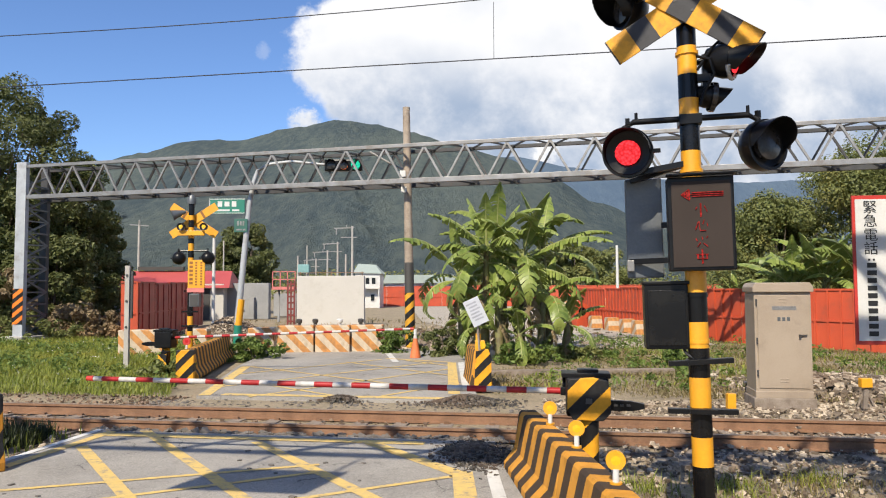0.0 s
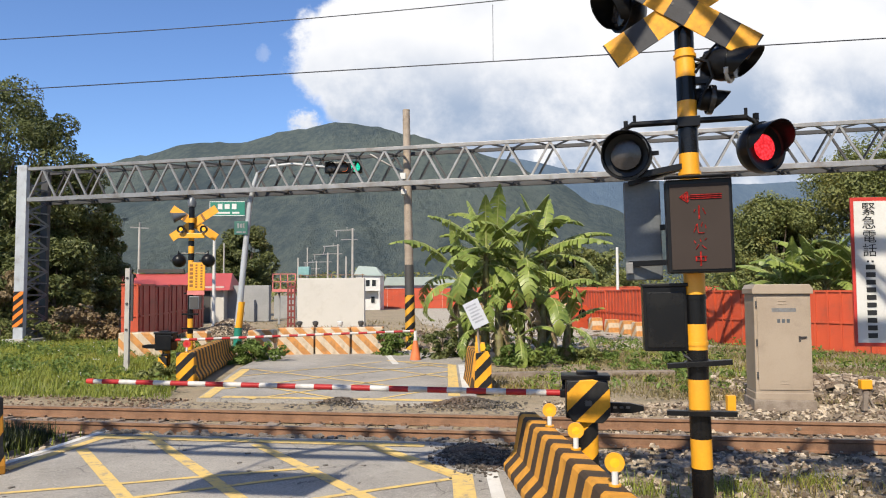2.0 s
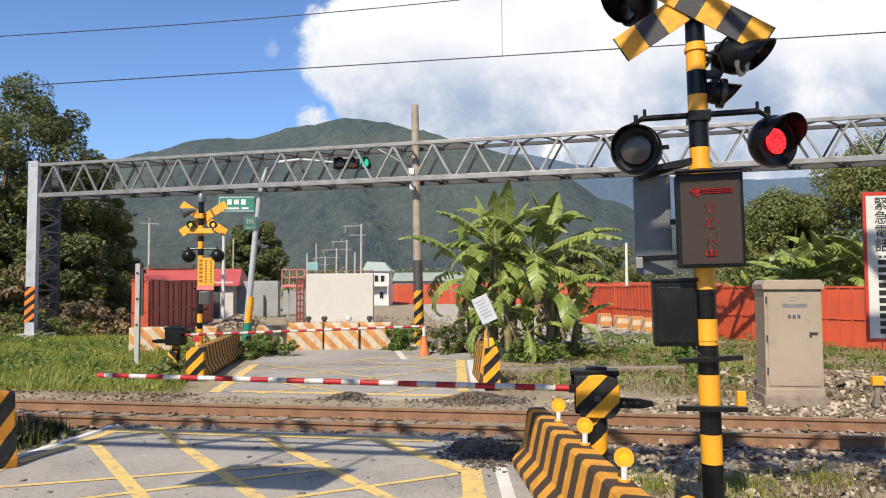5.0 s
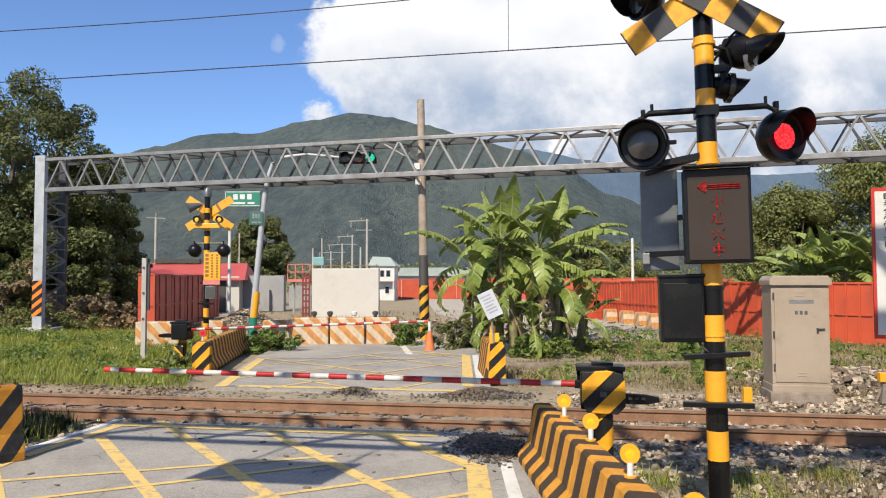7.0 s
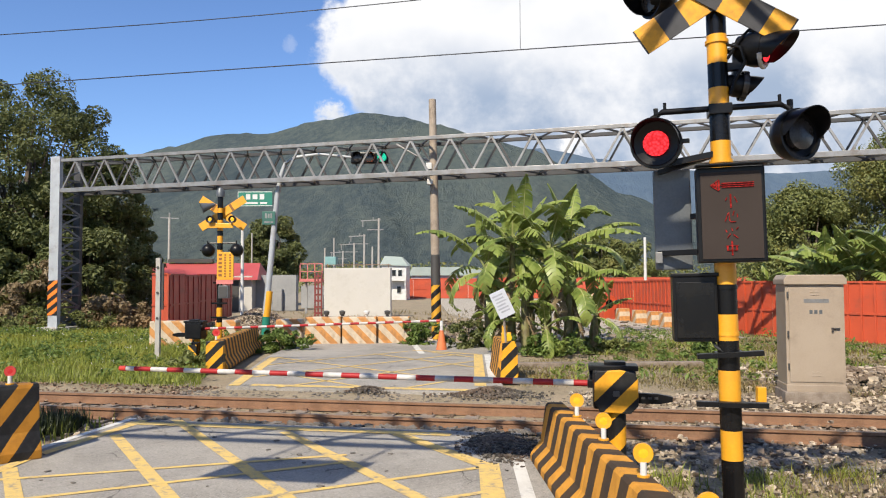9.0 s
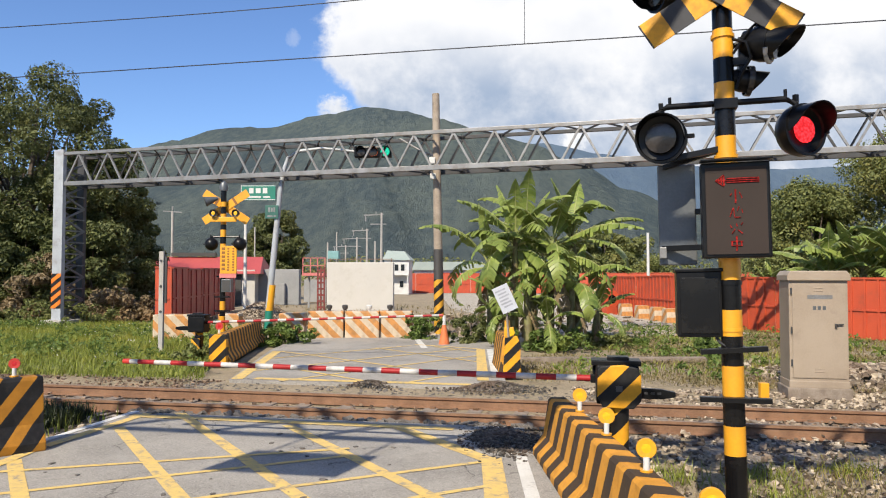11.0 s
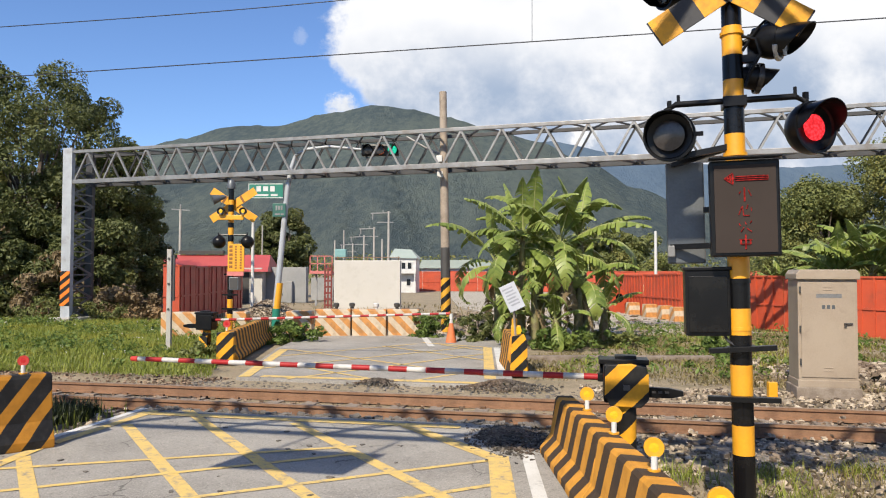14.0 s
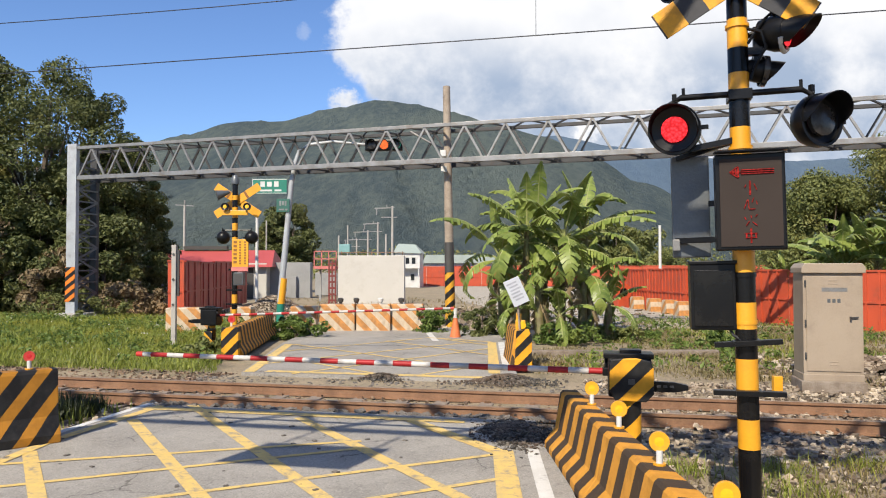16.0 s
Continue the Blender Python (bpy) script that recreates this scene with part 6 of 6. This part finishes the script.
def tree(name, m, height, crown, clumps, per, leaf, material, label, seed, low=0.35, trunk=0.2, shape=1.0, fat=1.0):
    """Tapered trunk, limbs, and a crown of leaf clumps with gaps."""
    r = np.random.RandomState(seed)
    t = thing(name, m, label, "tree")
    mb = Mb()
    lean = r.randn(2) * 0.03 * height
    mid = (lean[0], lean[1], height * 0.55)
    mb.tube([(0, 0, -0.2), (lean[0] * 0.3, lean[1] * 0.3, height * 0.25), mid, (lean[0] * 1.6, lean[1] * 1.4, height * 0.88)], [trunk, trunk * 0.8, trunk * 0.5, trunk * 0.15], 8)
    cen, rad = [], []
    for i in range(clumps):
        a = r.rand() * 6.283
        k = r.rand()
        z = height * (low + (1 - low) * k)
        w = crown * math.sqrt(max(0.05, 1 - ((k - 0.38) / 0.68) ** 2)) * (0.35 + 0.65 * r.rand() ** 0.6)
        c = np.array([w * math.cos(a) * shape, w * math.sin(a), z - 0.12 * height * (1 - k) * 0])
        cen.append(c)
        rad.append(crown * fat * (0.16 + 0.16 * r.rand()))
        if i % 3 == 0:
            s = 0.25 + 0.5 * r.rand()
            mb.tube([(lean[0] * s, lean[1] * s, height * s * 0.6), tuple(c * 0.6 + np.array([0, 0, height * 0.12])), tuple(c)], [trunk * 0.32, trunk * 0.18, trunk * 0.05], 5)
    part("trunk", mb, MT["bark"], t, "branching brown trunk", smooth=True)
    v = leaf_cloud(r, cen, rad, per, leaf)
    f = np.arange(len(v)).reshape(-1, 4)
    crown_ob = raw("crown", v.tolist(), f.tolist(), MT[material], t)
    crown_ob["label"] = "uneven crown of small leaves"
    return t


def bush(m, rx, h, n, leaf, material, label, seed):
    r = np.random.RandomState(seed)
    cen = [np.array([rx * 0.55 * r.randn(), rx * 0.4 * r.randn(), h * r.rand() ** 1.4 * 0.9]) for _ in range(n * 2)]
    v = leaf_cloud(r, cen, [rx * (0.10 + 0.22 * r.rand()) for _ in cen], 46, leaf)
    v[:, 2] = np.maximum(v[:, 2], 0)
    t = thing("bush", m, label, "bush", "roadside bushes")
    raw("foliage", v.tolist(), np.arange(len(v)).reshape(-1, 4).tolist(), MT[material], t)
    mb = Mb()
    for c in cen[:6]:
        mb.tube([(0, 0, -0.05), tuple(c)], [0.03, 0.01], 5)
    part("stems", mb, MT["bark"], t)
    return t


def banana_leaf(r, base, heading, rise, length, width, droop):
    """A long arched blade, torn between its side veins, and its midrib."""
    n = 26
    pts, ang = [], rise
    p = np.array(base, float)
    h = np.array([math.cos(heading), math.sin(heading), 0])
    for i in range(n + 1):
        pts.append(p.copy())
        p = p + (h * math.cos(ang) + np.array([0, 0, math.sin(ang)])) * length / n
        ang -= droop / n * (0.4 + 1.6 * i / n)
    pts = np.array(pts)
    side0 = np.array([-h[1], h[0], 0])
    blade, rib = Mb(), Mb()
    torn = 0.12 + r.rand() * (0.45 if rise < 1.0 else 0.1)
    for s in (1, -1):
        fold = -0.25 - 0.35 * r.rand()
        for i in range(3, n):
            t = (i - 3) / (n - 3)
            w0 = width * min(1, 3.2 * t + 0.25) * min(1.0, 2.6 * (1 - t) + 0.12)
            t1 = (i - 2) / (n - 3)
            w1 = width * min(1, 3.2 * t1 + 0.25) * min(1.0, 2.6 * (1 - t1) + 0.12)
            jag = fold - (0.5 * r.rand() if r.rand() < torn else 0.08 * r.rand())
            d = side0 * s * math.cos(jag) + np.array([0, 0, math.sin(jag)])
            fwd = (pts[i + 1] - pts[i]) * (0.55 + 0.5 * r.rand() * torn)
            gap = 0.97 if r.rand() > torn else 0.6
            a, b = pts[i], pts[i] + (pts[i + 1] - pts[i]) * 0.995
            c, e = pts[i] + (pts[i + 1] - pts[i]) * gap + d * w1 + fwd, pts[i] + d * w0 + fwd
            mid0, mid1 = (a + e) / 2 + np.array([0, 0, 0.03]), (b + c) / 2 + np.array([0, 0, 0.03])
            blade.add([a, b, mid1, mid0, c, e], [(0, 1, 2, 3), (3, 2, 4, 5)])
    rib.tube([tuple(q) for q in pts[::3]], [0.03 - 0.026 * i / max(1, len(pts[::3]) - 1) for i in range(len(pts[::3]))], 5)
    return blade, rib


def banana(m, height, leaves, length, width, label, seed, spread=(-0.15, 1.42), dry=2):
    r = np.random.RandomState(seed)
    t = thing("banana_plant", m, label, "banana plant", "banana plants")
    ln = r.randn(2) * 0.12
    top = (ln[0], ln[1], height)
    part("stem", Mb().tube([(0, 0, -0.1), (ln[0] * 0.3, ln[1] * 0.3, height * 0.5), top], [0.13, 0.11, 0.06], 10), MT["stem"], t, "green brown sheathed stem", smooth=True)
    for i in range(leaves):
        hd = i * 2.4 + r.rand() * 0.7
        rise = spread[0] + (spread[1] - spread[0]) * ((i + 0.5) / leaves) + 0.1 * r.randn()
        L = length * (0.75 + 0.4 * r.rand()) * (0.8 if rise > 1.22 else 1.0)
        bl, rb = banana_leaf(r, (top[0], top[1], height * (0.86 + 0.14 * i / leaves)), hd, rise, L, width * (0.8 + 0.4 * r.rand()) * (0.85 if rise > 1.22 else 1.0), 0.3 + 0.4 * r.rand() if rise > 1.22 else 0.8 + 0.9 * r.rand() + (1.0 if rise < 0.5 else 0))
        lf = part("leaf", bl, MT["banana"], t, "long torn green leaf")
        part("midrib", rb, MT["midrib"], lf)
    for i in range(dry):
        bl, rb = banana_leaf(r, (top[0], top[1], height * 0.75), r.rand() * 6.28, -0.7, length * 0.6, width * 0.5, 1.0)
        part("dead_leaf", bl, MT["banana_old"], t, "hanging dry brown leaf")
    return t


def grass(name, count, place, h, w, material, label, seed, lean=0.35):
    """Bent blades of two pieces each."""
    r = np.random.RandomState(seed)
    p = place(r, count)
    count = len(p)
    a = r.rand(count) * 6.283
    hh = h[0] + (h[1] - h[0]) * r.rand(count) ** 1.5
    d = np.stack([np.cos(a), np.sin(a), np.zeros(count)], 1)
    s = np.stack([-np.sin(a), np.cos(a), np.zeros(count)], 1) * (w * (0.6 + 0.8 * r.rand(count)))[:, None]
    k = (lean * (0.3 + 1.2 * r.rand(count)) * hh)[:, None]
    up = np.array([0, 0, 1.0])
    m1 = p + up * (hh * 0.6)[:, None] + d * k * 0.35
    tip = p + up * hh[:, None] + d * k
    v = np.stack([p - s, p + s, m1 + s * 0.8, m1 - s * 0.8, tip], 1).reshape(-1, 3)
    o = np.arange(count) * 5
    f = [(i, i + 1, i + 2, i + 3) for i in o.tolist()] + [(i + 3, i + 2, i + 4) for i in o.tolist()]
    return tagged(raw(name, v.tolist(), f, MT[material]), label, "grass", "", "stuff")


def area(poly, z=-0.05, thin=None):
    """Random places inside a polygon, thicker in patches."""
    P = np.array(poly, float)

    def place(r, n):
        q = P.min(0) + (P.max(0) - P.min(0)) * r.rand(n * 4, 2)
        ins = np.zeros(len(q), bool)
        for i in range(len(P)):
            (x0, y0), (x1, y1) = P[i], P[i - 1]
            c = ((y0 > q[:, 1]) != (y1 > q[:, 1])) & (q[:, 0] < (x1 - x0) * (q[:, 1] - y0) / (y1 - y0 + 1e-9) + x0)
            ins ^= c
        q = q[ins]
        if thin:
            g0 = np.sin(q[:, 0] * thin) + np.sin(q[:, 1] * thin * 1.3 + q[:, 0]) + 1.2 * r.randn(len(q))
            q = q[g0 > 0.35]
        q = q[:n]
        return np.column_stack([q, np.full(len(q), z)])
    return place


def plants():
    tree("tree", pose(-21.3, 33.5, -0.1), 11.2, 4.7, 125, 560, 0.09, "leaf_dark", "tall dark green broadleaf tree behind the gantry leg", 11, 0.25, 0.3, 1.0, 0.78)
    tree("tree", pose(-18.3, 35.5, -0.1), 8.2, 2.5, 90, 430, 0.09, "leaf_mid", "dense green tree behind the gantry leg", 12, 0.05, 0.2, 1.0, 0.8)
    tree("tree", pose(-23.5, 30.5, -0.1), 7.0, 3.4, 90, 460, 0.11, "leaf_mid", "leafy shrubby tree beside the grass field", 13, 0.05, 0.2)
    tree("tree", pose(-15.0, 56, -0.1), 6.4, 2.0, 80, 320, 0.13, "leaf_dark", "small round dark tree behind the site", 14, 0.3, 0.14, 1.0, 1.25)
    tree("tree", pose(19.6, 42, -0.1), 6.6, 3.0, 110, 640, 0.10, "leaf_mid", "dark broadleaf tree behind the red hoarding", 15, 0.05, 0.2, 1.0, 1.4)
    tree("tree", pose(25.0, 41, -0.1), 9.4, 4.4, 140, 640, 0.10, "leaf_mid", "large dark broadleaf tree behind the red hoarding", 16, 0.05, 0.25, 1.0, 1.3)
    tree("tree", pose(31.0, 40, -0.1), 9.8, 4.0, 80, 380, 0.14, "leaf_dark", "dark broadleaf tree at the end of the site", 17, 0.05, 0.25, 1.0, 1.4)
    tree("tree", pose(16.0, 86, -0.1), 6.5, 4.2, 60, 260, 0.22, "leaf_mid", "distant low green tree beyond the hoarding", 18, 0.05, 0.2, 1.6)
    tree("tree", pose(9.0, 90, -0.1), 6.0, 4.2, 60, 260, 0.22, "leaf_mid", "distant low green tree beyond the hoarding", 19, 0.05, 0.2, 1.6)
    # unseen tree, added to throw dappled shade over the ballast
    tree("tree", pose(4.9, 0.9, -0.1), 6.6, 2.6, 50, 90, 0.16, "leaf_mid", "leafy green tree out of view beside the near road, shades the ballast", 20, 0.6, 0.14)
    for x, y, h, sd in ((-25.5, 29.5, 4.2, 21), (-22.0, 30.0, 3.6, 22), (-19.2, 30.6, 4.4, 23), (-16.6, 31.2, 4.0, 24), (-28.5, 29.0, 5.0, 26), (-19.4, 36.0, 2.8, 25), (-19.5, 40.0, 4.2, 29), (-24.5, 39.0, 4.5, 30), (-30.0, 38.0, 5.0, 46)):
        tree("shrub", pose(x, y, -0.1), h, 2.0, 46, 420, 0.10, "leaf_dark", "dense shrub under the trees beside the field", sd, 0.0, 0.1, 1.0, 1.3)
    tree("dry_shrub", pose(-21.0, 28.8, -0.1), 5.2, 1.6, 30, 120, 0.10, "dryleaf", "sparse brown dried climbing shrub on the tree edge", 27, 0.0, 0.1)
    tree("dry_shrub", pose(-14.2, 28.6, -0.1), 1.2, 1.3, 26, 130, 0.08, "dryleaf", "low brown dried scrub at the foot of the trees", 47, 0.0, 0.05)
    tree("dry_shrub", pose(-12.9, 29.4, -0.1), 1.0, 1.0, 22, 120, 0.08, "dryleaf", "low brown dried scrub at the foot of the trees", 48, 0.0, 0.05)
    tree("dry_shrub", pose(-17.2, 29.2, -0.1), 2.6, 1.5, 24, 120, 0.10, "dryleaf", "sparse brown dried shrub at the foot of the trees", 28, 0.0, 0.08)
    rr = np.random.RandomState(5)
    hedge = [np.array([x + rr.randn() * 3, 120 + rr.randn() * 12, 1.0 + rr.rand() * 2.6]) for x in np.linspace(-90, 110, 130)]
    v = leaf_cloud(rr, hedge, [2.6] * len(hedge), 160, 0.32)
    tagged(raw("far_woods", v.tolist(), np.arange(len(v)).reshape(-1, 4).tolist(), MT["leaf_mid"]), "distant line of low green trees", "trees", "", "stuff")
    # banana clump beside the far road
    for x, y, h, k, L, sd in ((1.15, 19.1, 2.9, 12, 2.3, 31), (2.1, 19.3, 2.7, 12, 2.4, 32), (2.95, 19.8, 3.0, 11, 2.6, 33), (0.6, 19.7, 2.3, 11, 2.3, 34), (1.8, 20.3, 3.2, 11, 2.2, 35), (2.6, 18.9, 1.7, 10, 1.9, 36), (1.5, 18.6, 1.4, 9, 1.6, 37), (0.9, 18.7, 0.9, 8, 1.3, 38), (2.1, 18.5, 0.7, 8, 1.2, 39), (3.3, 19.3, 1.0, 8, 1.4, 40)):
        banana(pose(x, y, -0.08, 0, 0, sd * 40), h, k, L, 0.122 * L, "green banana plant in the roadside clump", sd)
    for x, y, h, k, L, sd in ((11.6, 24.0, 1.9, 12, 2.3, 41), (12.4, 23.4, 2.1, 13, 2.4, 42), (13.3, 22.6, 2.1, 13, 2.5, 43), (10.4, 25.6, 1.6, 7, 1.2, 44), (14.5, 22.0, 2.2, 12, 2.5, 45), (12.9, 24.4, 2.3, 10, 2.3, 49)):
        banana(pose(x, y, -0.1, 0, 0, sd * 40), h, k, L, 0.15 * L, "green banana plant behind the red hoarding", sd, (0.7, 1.35), 0)
    for x, y, rx, h, n, mt, sd in ((-1.3, 20.5, 0.5, 0.75, 16, "leaf_bush", 51), (-4.85, 19.0, 0.55, 0.6, 18, "leaf_bush", 52), (-6.2, 19.9, 0.6, 0.6, 12, "leaf_bush", 53), (0.1, 19.6, 0.55, 0.8, 14, "leaf_dark", 54), (3.5, 18.8, 0.5, 0.4, 10, "leaf_mid", 55),
                                     (2.1, 18.3, 0.8, 0.5, 16, "leaf_bush", 56), (4.4, 19.2, 0.35, 0.3, 7, "leaf_bush", 57), (5.6, 17.5, 0.35, 0.5, 8, "leaf_bush", 58), (-5.6, 15.2, 0.45, 0.4, 10, "leaf_mid", 59), (-14.2, 26.6, 0.8, 0.9, 14, "leaf_mid", 60), (-16.5, 27.5, 1.0, 1.0, 14, "leaf_mid", 61)):
        bush(pose(x, y, -0.08), rx, h, int(n * 1.4), 0.06, mt, "low leafy green roadside bush", sd)
    e = lambda s, y: tuple(on_track(s, y).xy)
    grass("grass_field_blades", 120000, area([e(-26, 1.9), e(-5.0, 2.0), (-5.5, 15.5), (-6.9, 24), (-14, 27.5), (-32, 27)], -0.04), (0.04, 0.20), 0.007, "grass", "sunlit green grass with weeds", 71, 0.75)
    grass("verge_grass", 2500, area([e(-16, -2.6), e(-4.6, -2.4), e(-4.5, -0.95), e(-7.5, -0.8), e(-16, -1.2)], -0.1), (0.08, 0.22), 0.009, "grass", "green grass beside the near rail", 72)
    # blades coloured dark to stand for the shadow behind the barrier
    grass("shaded_grass", 15000, area([e(-9, -1.9), e(-6.2, -2.3), e(-4.75, -1.7), e(-4.9, -0.95), e(-6, -0.8), e(-9, -0.8)], -0.1), (0.07, 0.26), 0.007, "grassdark", "tall green grass behind the striped barrier, coloured dark for its shadow", 77)
    rw = np.random.RandomState(8)
    spots = area([e(-20, 2.7), e(-5.4, 2.6), (-6.0, 17), (-7, 23), (-14, 26.5), (-26, 26)], 0.0, 1.1)(rw, 420)
    v = leaf_cloud(rw, list(spots + np.array([0, 0, 0.08])), [0.10 + 0.2 * rw.rand() for _ in spots], 26, 0.05)
    tagged(raw("field_weeds", v.tolist(), np.arange(len(v)).reshape(-1, 4).tolist(), MT["leaf_bush"]), "broad-leaved weeds in the grass field", "weeds", "", "stuff")
    spots = area([e(-20, 2.9), e(-5.6, 2.8), (-6.2, 17), (-7, 23), (-14, 26), (-26, 25.5)], 0.12)(rw, 140)
    v = leaf_cloud(rw, list(spots), [0.05] * len(spots), 3, 0.022)
    tagged(raw("field_flowers", v.tolist(), np.arange(len(v)).reshape(-1, 4).tolist(), MT["white"]), "tiny white flowers in the grass field", "flowers", "", "stuff")
    spots = area([(1.2, 13.2), (6.5, 13.0), (12, 15.5), (11.5, 21), (8, 27), (4.5, 26), (3.4, 18.0)], 0.0, 1.3)(rw, 160)
    v = leaf_cloud(rw, list(spots), [0.08 + 0.2 * rw.rand() for _ in spots], 22, 0.06)
    tagged(raw("ground_weeds", v.tolist(), np.arange(len(v)).reshape(-1, 4).tolist(), MT["leaf_bush"]), "low broad-leaved weeds on dry soil", "weeds", "", "stuff")
    grass("dry_grass", 40000, area([(0.9, 12.9), e(13, 2.9), (12.4, 20), (8, 27), (5, 26), (3.2, 18.2), (1.1, 16.5)], -0.08, 1.7), (0.02, 0.10), 0.008, "drygrass", "patchy dry brown grass", 73, 1.0)
    grass("weeds", 7000, area([(1.0, 13.6), (6, 13.4), (12, 15.5), (11.5, 21.5), (8, 28), (4.5, 27), (3.2, 18.0)], -0.08, 1.2), (0.03, 0.13), 0.012, "grass", "patchy green weeds on dry soil", 74, 0.9)
    grass("ballast_weeds", 2600, area([e(1.6, -3.8), e(7, -3.8), e(6, -2.0), e(1.6, -2.2)], -0.1, 2.4), (0.03, 0.13), 0.005, "drygrass", "sparse dry weeds in the ballast", 75, 0.9)
    tufts = [e(2.3 + 0.55 * i + 0.3 * math.sin(i * 2.1), -2.6 - 0.55 * math.sin(i * 1.7)) for i in range(8)]
    grass("ballast_tufts", 1600, lambda r, n: np.array([(x + 0.16 * r.randn(), y + 0.13 * r.randn(), -0.1) for i in range(n) for x, y in (tufts[i % 8],)]), (0.05, 0.20), 0.004, "grass", "green weed tufts in the ballast", 78, 1.0)
    grass("far_weeds", 2500, area([(-11, 27), (-5, 23), (-1, 24), (6, 30), (5, 45), (-12, 44)], -0.08, 0.8), (0.05, 0.22), 0.02, "drygrass", "weeds on the building site", 76, 0.9)


near_mast()
gate(pose(1.40, 7.0, -0.005, 0, 0, -8.5), 4.95, 0.6, "near barrier gate with a lowered red and white arm")
near_barriers()
gantries()
cabinet()
far_side()
wooden_pole()
traffic_light()
wires()
fences()
site()
phone_sign()
plants()


# ---- flashing lamps ----
LEFT_ON = [(-1, 0.5), (1.05, 1.76), (2.35, 3.05), (3.66, 4.36), (5.05, 5.65), (6.2, 6.95), (7.54, 8.25), (8.85, 9.52), (10.15, 10.82), (11.45, 12.15), (12.75, 13.45), (14.05, 14.75), (15.35, 17)]


def switch(cover, lit, near, back):
    """The dark cover stands before the lens, and drops behind it while the lamp is lit."""
    rows, was = [], False
    for i in range(481):
        t = i / 30
        on = any(a <= t < b for a, b in lit)
        if i in (0, 480) or on != was:
            if i and on != was and i < 481:
                rows.append(((i - 1) / 30, back if was else near))
            rows.append((t, back if on else near))
        was = on
    seen, out = set(), []
    for t, m in rows:
        if round(t * 30) not in seen:
            seen.add(round(t * 30))
            out.append((t, m))
    walk(cover, out)


def motions():
    front, back = pose(0, -0.035, 0), pose(0, 0.03, 0)
    switch(LENSES["left"], LEFT_ON, front, back)
    switch(LENSES["side"], LEFT_ON, pose(0, -0.075, 0), back)
    gaps = [(a, b) for (_, a), (b, _) in zip(LEFT_ON, LEFT_ON[1:])]
    switch(LENSES["right"], gaps, front, back)
    head = lambda i, y: pose(3.09 + 0.40 * i, -0.10 + y, 5.98)
    switch(TRAFFIC[2], [(-1, 15.93)], head(2, -0.03), head(2, 0.06))
    switch(TRAFFIC[1], [(15.93, 17)], head(1, -0.03), head(1, 0.06))


motions()
